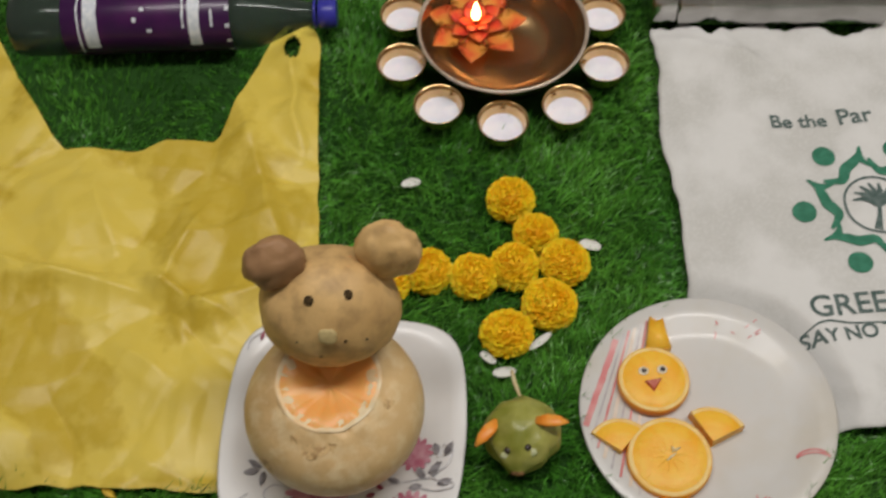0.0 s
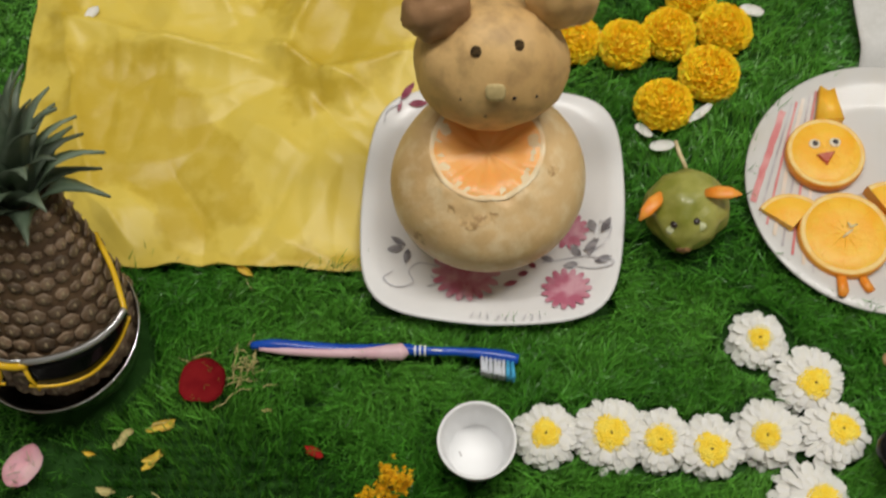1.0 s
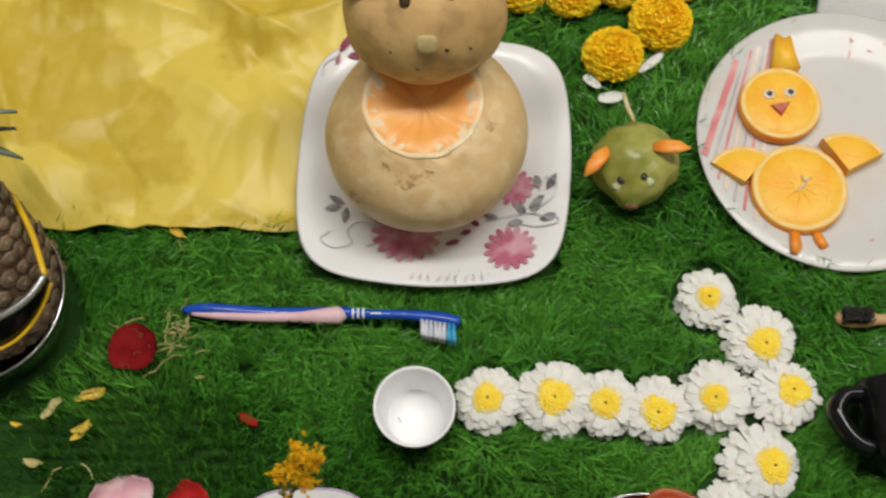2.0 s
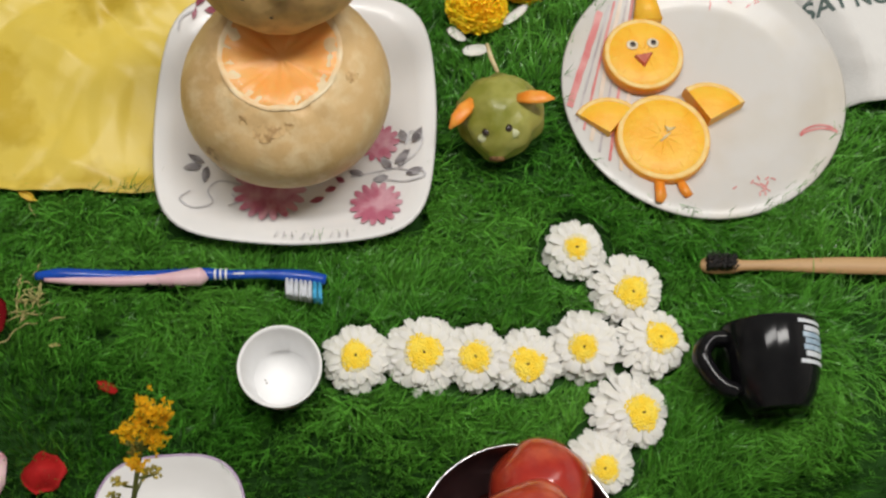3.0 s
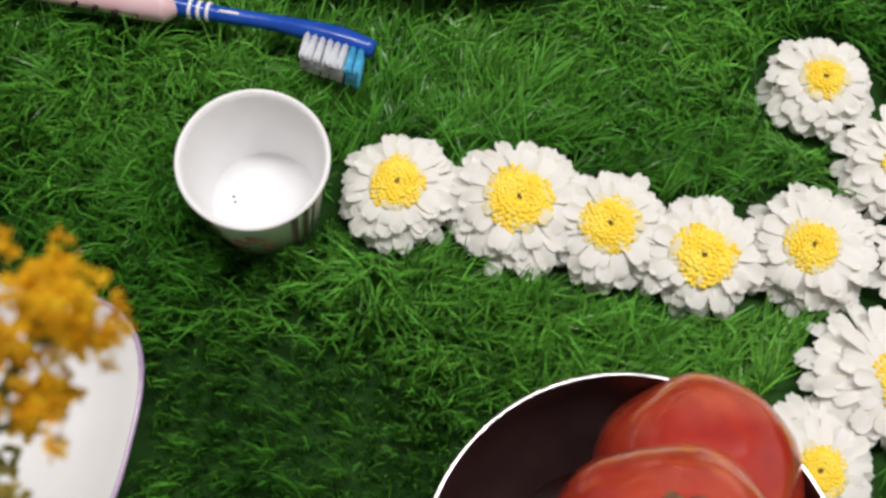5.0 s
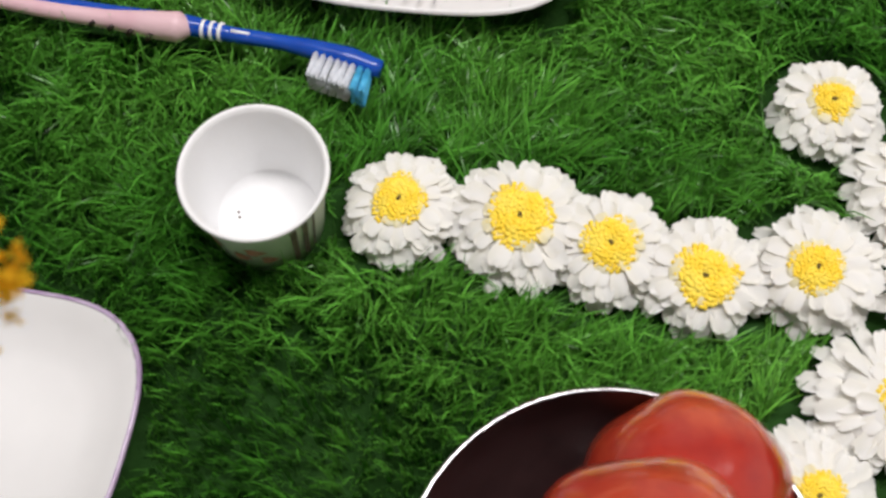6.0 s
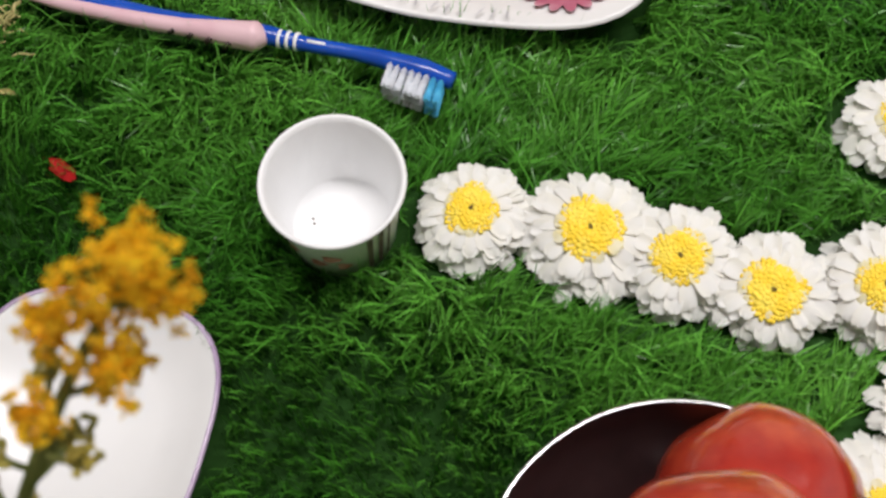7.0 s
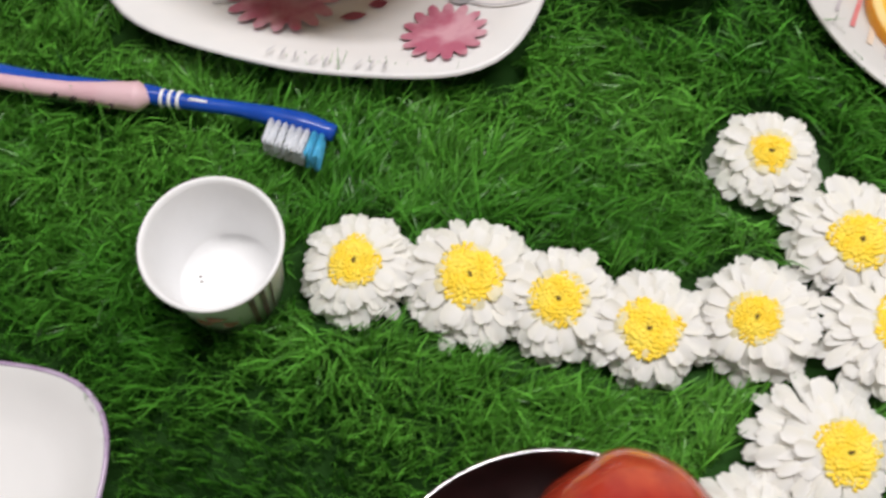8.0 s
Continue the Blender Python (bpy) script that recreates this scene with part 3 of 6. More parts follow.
def cupped_scar(rx, ry, seed):
    """Thin uneven crust."""
    b = bmesh.new()
    n = 22
    rows = []
    for t, h in ((1.0, -0.0007), (0.75, -0.0003), (0.4, -0.0001)):
        rows.append([b.verts.new((rx * t * (1 + 0.8 * noise.noise(Vector((2 * math.cos(a), 2 * math.sin(a), seed * 90)))) * math.cos(a), ry * t * (1 + 0.8 * noise.noise(Vector((2 * math.cos(a), 2 * math.sin(a), seed * 90)))) * math.sin(a), h)) for a in (2 * math.pi * i / n for i in range(n))])
    for p, q in zip(rows, rows[1:]):
        for i in range(n):
            b.faces.new((p[i], p[(i + 1) % n], q[(i + 1) % n], q[i]))
    b.faces.new(rows[-1])
    return b


M_EARDARK = material("ear_skin", (0.38, 0.21, 0.1), 0.55, second=(0.28, 0.15, 0.065), scale=25, lo=0.4, hi=0.7, fine=((0.2, 0.1, 0.045), 60, 0.5), bump=0.4, bump_scale=300)
M_SCAR = material("melon_scar", (0.42, 0.26, 0.11), 0.6, second=(0.67, 0.46, 0.22), scale=200, lo=0.42, hi=0.56, bump=0.1, bump_scale=400)
M_PITDARK = material("eye_hole", (0.035, 0.022, 0.012), 0.9, ior=1.2, second=(0.07, 0.045, 0.02), scale=300)
M_NOSE = material("cut_nose", (0.60, 0.47, 0.22), 0.6, second=(0.50, 0.38, 0.17), scale=160, bump=0.3)
carved_melon()

# ---- flowers ----
M_PETAL = material("white_petal", (0.95, 0.94, 0.91), 0.65, second=(0.94, 0.92, 0.85), scale=60, rnd=0.02, leaf=0.3, bump=0.1, bump_scale=600, stretch=(0.3, 1, 1))
M_INNER = material("cream_petal", (0.90, 0.86, 0.66), 0.6, second=(0.90, 0.83, 0.50), scale=120, rnd=0.05, leaf=0.3)
M_DISC = material("yellow_disc", (0.95, 0.69, 0.045), 0.75, second=(0.95, 0.76, 0.10), scale=160, island=0.05)
M_PIT = material("brown_pit", (0.12, 0.08, 0.015), 0.8, second=(0.2, 0.14, 0.03), scale=300)
M_MARI = material("marigold_petal", (1.0, 0.63, 0.006), 0.65, second=(1.0, 0.70, 0.012), scale=60, island=0.08, sss=0.3)
M_STEM = material("green_stem", (0.13, 0.16, 0.035), 0.6, second=(0.19, 0.2, 0.05), scale=80, bump=0.2)
M_ROD = material("goldenrod_floret", (0.95, 0.64, 0.015), 0.7, second=(0.9, 0.56, 0.02), scale=120, island=0.2, leaf=0.4)
M_BUD = material("green_bud", (0.46, 0.36, 0.06), 0.7, second=(0.25, 0.24, 0.05), scale=120, island=0.25)


def petal_bm(ln, wd, lift, droop, thick=0.00035):
    """Slim leaf lying along +x, cupped, a little thick."""
    rings = []
    for t, k in ((0, 0.4), (0.2, 0.62), (0.45, 0.86), (0.7, 1.0), (0.88, 0.92), (0.97, 0.62), (1.0, 0.25)):
        x, w = ln * t, wd * k
        z = lift * t - droop * t * t
        cup = 0.10 * w
        rings.append([(x, -w, z + cup), (x, 0, z - thick), (x, w, z + cup), (x, w * 0.5, z + thick + cup * 0.3), (x, -w * 0.5, z + thick + cup * 0.3)])
    return loft(rings)


def daisy(m, radius, turn, label, disc=(0.0, 0.0), wide=(1.0, 1.0)):
    """White chrysanthemum: crowded rings of broad petals round a yellow middle that sits a little off the centre."""
    rng = random.Random(int(turn * 10) + 3)
    flower = thing("chrysanthemum", m, label, "flower", "white flowers in an arrow")
    s = radius / 0.0236
    dx, dy = disc
    base = Matrix.Translation((0.6 * dx, 0.6 * dy, 0)) @ Matrix.Diagonal((s, s, s, 1))
    if "under" not in PETALS:
        PETALS["under"] = part("petal_base", lathe([(0.006, 0.001), (0.014, 0.003), (0.0190, 0.0066), (0.0178, 0.0086), (0.0140, 0.0112), (0.009, 0.0136), (0.005, 0.0138)], 40, wob=0.05), M_PETAL, flower, "white mass of inner petals", base)
    else:
        tagged(again(PETALS["under"], flower, base), "white mass of inner petals")
    # ring: count, start radius, length, half width, height, rise, droop, share of the middle's shift
    for ring, (count, r0, ln, wd, z, rise, droop, follow) in enumerate(((20, 0.0085, 0.0165, 0.0037, 0.0058, 0.0022, 0.0056, 0.1), (19, 0.0085, 0.0154, 0.0037, 0.0082, 0.0032, 0.0056, 0.3),
                                                                      (17, 0.0082, 0.0136, 0.0036, 0.0104, 0.0040, 0.0052, 0.6), (15, 0.0078, 0.0108, 0.0034, 0.0124, 0.0036, 0.0044, 0.85), (13, 0.0068, 0.0052, 0.0024, 0.0142, 0.0012, 0.0022, 1.0))):
        for i in range(count):
            a = 360 * (i + 0.5 * (ring % 2)) / count + turn + rng.uniform(-6, 6)
            c, sn = math.cos(math.radians(a)), math.sin(math.radians(a))
            # petals on the side away from the shifted middle reach further
            away = -(c * dx + sn * dy) * (1 - follow)
            k = s * rng.uniform(0.82, 1.10)
            kx = k * (1 + 14 * max(0.0, away))
            mm = Matrix.Translation((s * r0 * wide[0] * c + follow * dx, s * r0 * wide[1] * sn + follow * dy, s * z)) @ pose(0, 0, 0, rng.uniform(-11, 11), rng.uniform(-9, 8), a) @ Matrix.Diagonal((kx, k * rng.uniform(0.85, 1.1), k, 1))
            key = (ring, (i * 7 + int(turn)) % 3)
            if key in PETALS:
                again(PETALS[key], flower, mm)
            else:
                v = key[1]
                PETALS[key] = part("petal", broad_petal(ln * (0.95 + 0.05 * v), wd * (1.06 - 0.06 * v), rise, droop * (0.8 + 0.25 * v), 0.5 * v + ring), M_INNER if ring == 4 else M_PETAL, flower, "", mm)
    mid = Matrix.Translation((dx, dy, 0)) @ pose(0, 0, 0, 0, 0, turn * 3) @ Matrix.Diagonal((s * sum(wide) / 2, s * sum(wide) / 2, s, 1))
    mid = Matrix.Diagonal((wide[0] * 2 / sum(wide), wide[1] * 2 / sum(wide), 1, 1)) @ mid
    mid.translation = (dx, dy, 0)
    v = int(turn) % 3
    if ("disc", v) not in PETALS:
        r = random.Random(4 + v)
        lobes = lambda a: 1 + 0.10 * math.sin(3 * a + v) + 0.06 * math.sin(5 * a + 2 * v)
        bm = bmesh.new()
        for i in range(170):
            a = i * 2.39996
            q = math.sqrt(i / 170) * 0.0100 * lobes(a) + r.uniform(-0.0005, 0.0005)
            z = 0.0152 + 0.0007 * math.sin(math.pi * min(1.0, q / 0.008)) - 0.30 * max(0, q - 0.006)
            out = 0.0004 + 0.0010 * q / 0.01
            tube([(q * math.cos(a), q * math.sin(a), z - 0.0022), ((q + 0.5 * out) * math.cos(a), (q + 0.5 * out) * math.sin(a), z - 0.0003), ((q + out) * math.cos(a), (q + out) * math.sin(a), z + r.uniform(-0.0003, 0.0003))], [0.0011, 0.0010, 0.0006], 5, bm)
        lathe([(0.0100, 0.0118), (0.0096, 0.0138), (0.0065, 0.0153), (0.002, 0.0151), (0.0002, 0.0146)], 24, bm=bm, wob=0.05)
        PETALS["disc", v] = part("flower_centre", bm, M_DISC, flower, "yellow flower centre", mid)
        if "pit" not in PETALS:
            PETALS["pit"] = part("pit", ball(0.0012, 0.0009, 0.0005, 10, 6, 0.5, 20), M_PIT, flower, "brown pit in the middle", pose(dx, dy, 0.0155 * s))
            return
    else:
        tagged(again(PETALS["disc", v], flower, mid), "yellow flower centre")
    again(PETALS["pit"], flower, pose(dx + rng.uniform(-0.0008, 0.0008), dy, 0.0155 * s, 0, 0, 37 * turn))


def broad_petal(ln, wd, rise, droop, seed):
    """Broad blunt petal along +x with a shallow channel, faint ribs and a notched tip."""
    rings = []
    for t, k in ((0, 0.42), (0.2, 0.62), (0.4, 0.82), (0.6, 0.96), (0.78, 1.0), (0.9, 0.90), (0.97, 0.70), (1.0, 0.42)):
        w, z = wd * k, rise * t - droop * t * t
        row = []
        for u in (-1, -0.6, -0.2, 0.2, 0.6, 1):
            tip = 0.05 * ln * (t > 0.96) * (0.6 * math.cos(4 * u + seed) - 0.4 * abs(u))
            row.append((ln * t + tip, w * u, z + 0.16 * w * u * u + 0.045 * w * math.cos(7.8 * u) + 0.0004 * t * math.sin(3 * u + 2 * seed)))
        rings.append(row)
    return loft(rings, cyclic=False)


PETALS = {}
# place of the middle, size, lean, turn, shift of the middle, width of the middle
for x, y, r, rx, ry, turn, ox, oy, wx, wy in (
        (0.1575, 0.0765, 0.0232, 6, -3, 0, 0.001, 0.0, 0.78, 0.80), (0.1928, 0.0425, 0.0250, 6, 4, 13, 0.002, -0.004, 1.05, 1.0),
        (-0.0004, 0.0006, 0.0232, 5, -4, 31, 0.0, 0.0005, 0.98, 1.0), (0.0450, 0.0018, 0.0270, 6, 2, 47, -0.0015, 0.0, 1.08, 0.98),
        (0.0814, -0.0014, 0.0240, 8, -2, 62, 0.0, 0.001, 1.0, 1.0), (0.1165, -0.0072, 0.0230, 9, 3, 78, -0.0012, -0.002, 1.28, 0.96),
        (0.1570, 0.0022, 0.0258, 4, -4, 95, -0.001, -0.0025, 0.84, 0.84), (0.2092, 0.0068, 0.0242, -3, 8, 111, 0.0058, 0.002, 1.05, 1.0),
        (0.1914, -0.0440, 0.0250, 4, 8, 127, 0.0085, -0.002, 1.0, 1.1), (0.1636, -0.0808, 0.0218, 6, 6, 143, 0.0005, -0.005, 0.95, 0.9)):
    daisy(pose(x - ox, y - oy, 0.004, rx, ry, 0), r, turn, "white chrysanthemum with a yellow centre laid on the grass", (ox, oy), (wx, wy))


def marigold():
    """Ball of ruffled orange petals."""
    rng = random.Random(8)
    bm = ball(0.0195, 0.0195, 0.0140, 20, 12)
    for i in range(420):
        f = (i + 0.5) / 420
        th = math.acos(1 - 1.32 * f)
        a = i * 2.39996
        d = Vector((math.sin(th) * math.cos(a), math.sin(th) * math.sin(a), math.cos(th)))
        base = Vector((d.x * 0.0188, d.y * 0.0188, d.z * 0.0135))
        out = (d + Vector((rng.uniform(-0.3, 0.3), rng.uniform(-0.3, 0.3), 0.25 - 0.3 * f))).normalized()
        side = out.cross(Vector((0, 0, 1)))
        side = side.normalized() if side.length > 0.05 else Vector((1, 0, 0))
        nrm = side.cross(out).normalized()
        ln, w = rng.uniform(0.0030, 0.0052), rng.uniform(0.0022, 0.0034)
        rows = []
        for t, k in ((0, 0.4), (0.6, 0.9), (1.0, 1.0)):
            rows.append([bm.verts.new(base + out * ln * t + side * w * k * u + nrm * (0.0010 * (u * u) * t + rng.uniform(-0.0005, 0.0005) * t * 2) + out * (rng.uniform(-0.0008, 0.0006) * (t == 1)))
                         for u in (-1, -0.35, 0.35, 1)])
        for p, q in zip(rows, rows[1:]):
            for u in range(3):
                bm.faces.new((p[u], p[u + 1], q[u + 1], q[u]))
    flower = thing("marigold", pose(0.098, 0.415, 0.017, 8, 4, 0), "bright orange marigold head laid on the grass", "flower", "marigolds in an arrow")
    part("petals", bm, M_MARI, flower, smooth=False)
    part("flower_base", lathe([(0.003, -0.014), (0.008, -0.011), (0.012, -0.006), (0.013, -0.002)], 16), M_STEM, flower, "green base of the flower")
    return flower


first = marigold()
for k, (x, y, s) in enumerate(((0.121, 0.377, 0.93), (0.147, 0.346, 1.02), (0.132, 0.303, 1.09), (0.094, 0.273, 1.04), (0.0227, 0.3362, 0.96), (0.064, 0.331, 0.98), (0.101, 0.342, 1.0), (-0.0145, 0.325, 0.95))):
    o = copy_thing(first, pose(x, y, 0.017, -4 + 5 * (k % 4), 6 - 4 * (k % 3), 47 * k))
    o.scale = (s, s, s)


def goldenrod(points, seed, reach, label):
    """Upright spray with a plume of small yellow florets."""
    rng = random.Random(seed)
    line = curve_points(points, 8)
    spray = thing("goldenrod_spray", Matrix(), label, "flower", "goldenrod sprays")
    part("stem", tube(line, [0.0022 - 0.0014 * i / (len(line) - 1) for i in range(len(line))], 8), M_STEM, spray)
    n = len(line)
    for k in range(21):
        f = 0.36 + 0.63 * k / 20
        at = line[min(n - 1, int(f * (n - 1)))]
        d = (line[min(n - 1, int(f * (n - 1)) + 2)] - line[max(0, int(f * (n - 1)) - 2)]).normalized()
        a = k * 2.4
        side = d.orthogonal().normalized()
        side = side * math.cos(a) + d.cross(side) * math.sin(a)
        ln = reach * (1.15 - f) * rng.uniform(0.8, 1.15) + 0.002
        end = at + side * ln * 0.8 + d * ln * 0.75
        twig = curve_points([at, at + side * ln * 0.4 + d * ln * 0.25, end], 4)
        ripe = f > 0.72 - 0.06 * (k % 3 == 0)
        bm = tube(twig, 0.0007, 5)
        twig_ob = part("twig", bm, M_STEM, spray)
        bm = bmesh.new()
        for j in range(36 if ripe else 17):
            t = rng.uniform(0.68, 1.08)
            c = at.lerp(end, t) + Vector((rng.gauss(0, 1), rng.gauss(0, 1), rng.gauss(0, 1))) * (0.0021 if ripe else 0.0013)
            if ripe:
                for q in range(7):
                    v = Vector((rng.gauss(0, 1), rng.gauss(0, 1), rng.gauss(0.4, 1))).normalized()
                    s = v.orthogonal().normalized() * rng.uniform(0.0006, 0.0011)
                    ln2 = rng.uniform(0.0014, 0.0025)
                    bm.faces.new([bm.verts.new(p) for p in (c, c + v * ln2 * 0.5 + s, c + v * ln2, c + v * ln2 * 0.5 - s)])
            else:
                b2 = ball(0.0008, 0.0008, 0.0015, 6, 4)
                v = Vector((rng.gauss(0, 1), rng.gauss(0, 1), rng.gauss(1, 1)))
                mm = Matrix.Translation(c) @ v.to_track_quat("Z", "Y").to_matrix().to_4x4()
                bmesh.ops.transform(b2, matrix=mm, verts=b2.verts)
                tmp = bpy.data.meshes.new("tmp")
                b2.to_mesh(tmp)
                b2.free()
                bm.from_mesh(tmp)
                bpy.data.meshes.remove(tmp)
        cluster = part("plume" if ripe else "bud_tip", bm, M_ROD if ripe else M_BUD, twig_ob, "golden yellow florets" if ripe else "greenish buds", smooth=False)
        tagged(cluster, kind="stuff")
    for k in range(5):
        at = line[int((0.2 + 0.1 * k) * (n - 1))]
        a = k * 2.2 + seed
        leafb = petal_bm(0.017, 0.0017, 0.009, 0.004, 0.0003)
        part("leaf", leafb, M_STEM, spray, "narrow green leaf", Matrix.Translation(at) @ pose(0, 0, 0, 20, -35, math.degrees(a)))


goldenrod([(-0.150, -0.205, 0.0), (-0.133, -0.172, 0.09), (-0.110, -0.132, 0.185), (-0.095, -0.103, 0.24), (-0.083, -0.088, 0.273)], 3, 0.022, "upright goldenrod spray with yellow plume and green buds")
goldenrod([(-0.100, -0.232, 0.0), (-0.074, -0.204, 0.12), (-0.043, -0.178, 0.205), (-0.0235, -0.158, 0.250), (-0.0075, -0.1405, 0.2775)], 11, 0.022, "leaning goldenrod spray with dense yellow plume")

# ---- tableware ----
M_PAPER = material("white_paper", (0.86, 0.86, 0.86), 0.5, second=(0.83, 0.83, 0.83), scale=40, bump=0.1, bump_scale=500)
M_BROWNPRINT = material("brown_print", (0.1, 0.07, 0.06), 0.6, second=(0.16, 0.12, 0.1), scale=200)
M_REDPRINT = material("red_print", (0.42, 0.14, 0.1), 0.6, second=(0.55, 0.3, 0.24), scale=300)
M_LILAC = material("lilac_rim", (0.36, 0.25, 0.4), 0.25, second=(0.5, 0.4, 0.54), scale=60)
M_STEEL = material("steel", (0.62, 0.61, 0.6), 0.2, 1.0, second=(0.42, 0.41, 0.40), scale=25, bump=0.15, bump_scale=120)
M_DARKBOWL = material("dark_enamel", (0.045, 0.022, 0.022), 0.3, 0.2, second=(0.07, 0.035, 0.035), scale=30, coat=0.25)
M_POM = material("pomegranate_skin", (0.40, 0.026, 0.014), 0.24, second=(0.58, 0.10, 0.035), scale=26, lo=0.45, hi=0.72, fine=((0.27, 0.014, 0.014), 90, 0.6), coat=0.8, bump=0.3, bump_scale=140)
M_CROWN = material("pomegranate_crown", (0.14, 0.065, 0.03), 0.7, second=(0.3, 0.16, 0.06), scale=160, bump=0.4)
M_BLACK = material("black_glaze", (0.006, 0.006, 0.007), 0.1, second=(0.01, 0.01, 0.011), scale=40, ior=1.28)
M_WHITEPRINT = material("white_print", (0.75, 0.77, 0.8), 0.4, second=(0.6, 0.64, 0.7), scale=200)
M_BLUEPRINT = material("pale_blue_print", (0.3, 0.42, 0.55), 0.4, second=(0.5, 0.6, 0.7), scale=200)
M_BLUE = material("blue_plastic", (0.005, 0.06, 0.40), 0.24, second=(0.008, 0.075, 0.46), scale=60, coat=0.3)
M_PINKGRIP = material("pink_rubber", (0.74, 0.5, 0.54), 0.4, second=(0.7, 0.44, 0.49), scale=60, bump=0.1)
M_BRISTLE = material("white_bristle", (0.78, 0.8, 0.84), 0.4, second=(0.68, 0.72, 0.78), scale=400, stretch=(1, 0.1, 1), bump=0.4, bump_scale=1500)
M_CYAN = material("cyan_bristle", (0.06, 0.42, 0.72), 0.4, second=(0.12, 0.55, 0.82), scale=400, bump=0.4, bump_scale=1500)
M_BAMBOO = material("bamboo", (0.52, 0.33, 0.16), 0.5, second=(0.43, 0.25, 0.11), scale=20, stretch=(0.2, 4, 4), bump=0.15)
M_CHAR = material("charcoal_bristle", (0.02, 0.018, 0.018), 0.6, second=(0.04, 0.036, 0.034), scale=400, bump=0.5, bump_scale=1500)
M_PEEL = material("orange_peel", (0.85, 0.3, 0.01), 0.4, second=(0.86, 0.38, 0.02), scale=60, bump=0.3, bump_scale=700)
M_PITH = material("orange_pith", (0.85, 0.62, 0.24), 0.5, second=(0.84, 0.52, 0.14), scale=120)
M_PULP = material("orange_pulp", (0.9, 0.44, 0.02), 0.42, second=(0.92, 0.52, 0.045), scale=70, sss=0.12, bump=0.35, bump_scale=420)
M_CARROT = material("carrot", (0.82, 0.25, 0.02), 0.4, second=(0.84, 0.34, 0.05), scale=120, bump=0.2)
M_GUAVA = material("guava_skin", (0.22, 0.23, 0.03), 0.38, second=(0.45, 0.43, 0.12), scale=26, lo=0.4, hi=0.65, fine=((0.14, 0.16, 0.02), 60, 0.45), bump=0.2, bump_scale=350, coat=0.15)
M_GUAVAFLESH = material("guava_flesh", (0.62, 0.64, 0.4), 0.5, second=(0.5, 0.54, 0.25), scale=120)
M_REDSTRIPE = material("red_stripe", (0.62, 0.2, 0.2), 0.3, second=(0.7, 0.34, 0.33), scale=60)
M_GREYSTRIPE = material("grey_stripe", (0.42, 0.38, 0.4), 0.3, second=(0.55, 0.52, 0.53), scale=60)
M_BEIGESTRIPE = material("beige_stripe", (0.7, 0.58, 0.46), 0.3, second=(0.74, 0.66, 0.58), scale=60)


def paper_cup():
    cup = thing("paper_cup", pose(-0.0517, -0.013, 0.004, 1.5, 2, 0), "small empty white paper cup with a printed side", "cup")
    part("cup_wall", lathe([(0.0205, 0.0), (0.0215, 0.0), (0.0258, 0.0405), (0.0272, 0.0412), (0.0279, 0.0424), (0.0274, 0.0436), (0.0262, 0.0432), (0.0252, 0.041), (0.0200, 0.0052), (0.0195, 0.004), (0.0004, 0.0038)], 64, close=(False, True)), M_PAPER, cup)
    part("cup_bottom", lathe([(0.0004, 0.0030), (0.0192, 0.003), (0.0192, 0.0024), (0.0004, 0.0024)], 40), M_PAPER, cup)

    def patch(name, a0, a1, z0, z1, mat, wav=0.0):
        bm = bmesh.new()
        rows = []
        for j in range(5):
            row = []
            for i in range(9):
                u, v = i / 8, j / 4
                if wav:
                    q = 2 * math.pi * u
                    k = v * (1 + wav * math.cos(5 * q))
                    a, z = (a0 + a1) / 2 + (a1 - a0) / 2 * k * math.cos(q), (z0 + z1) / 2 + (z1 - z0) / 2 * k * math.sin(q)
                else:
                    a, z = a0 + (a1 - a0) * u, z0 + (z1 - z0) * v
                r = 0.0215 + 0.0043 * z / 0.0405 + 0.0003
                row.append(bm.verts.new((r * math.cos(math.radians(a)), r * math.sin(math.radians(a)), z)))
            rows.append(row)
        for p, q in zip(rows, rows[1:]):
            for i in range(8):
                bm.faces.new((p[i], p[i + 1], q[i + 1], q[i]))
        part(name, bm, mat, cup)

    for a in (-46, -34):
        patch("printed_bar", a, a + 6, 0.003, 0.036, M_BROWNPRINT)
    patch("printed_bar", -22, -19, 0.003, 0.036, M_BROWNPRINT)
    for a, z, w in ((-80, 0.024, 9), (-94, 0.017, 8), (-70, 0.015, 7), (-118, 0.022, 6)):
        patch("printed_flower", a - w, a + w, z - 0.004, z + 0.004, M_REDPRINT, 0.3)
    for i, (x, y) in enumerate(((-0.011, -0.003), (-0.012, -0.001))):
        part("speck", ball(0.0007, 0.0005, 0.0003, 8, 4), M_BROWNPRINT, cup, "", pose(x, y, 0.0042))


paper_cup()


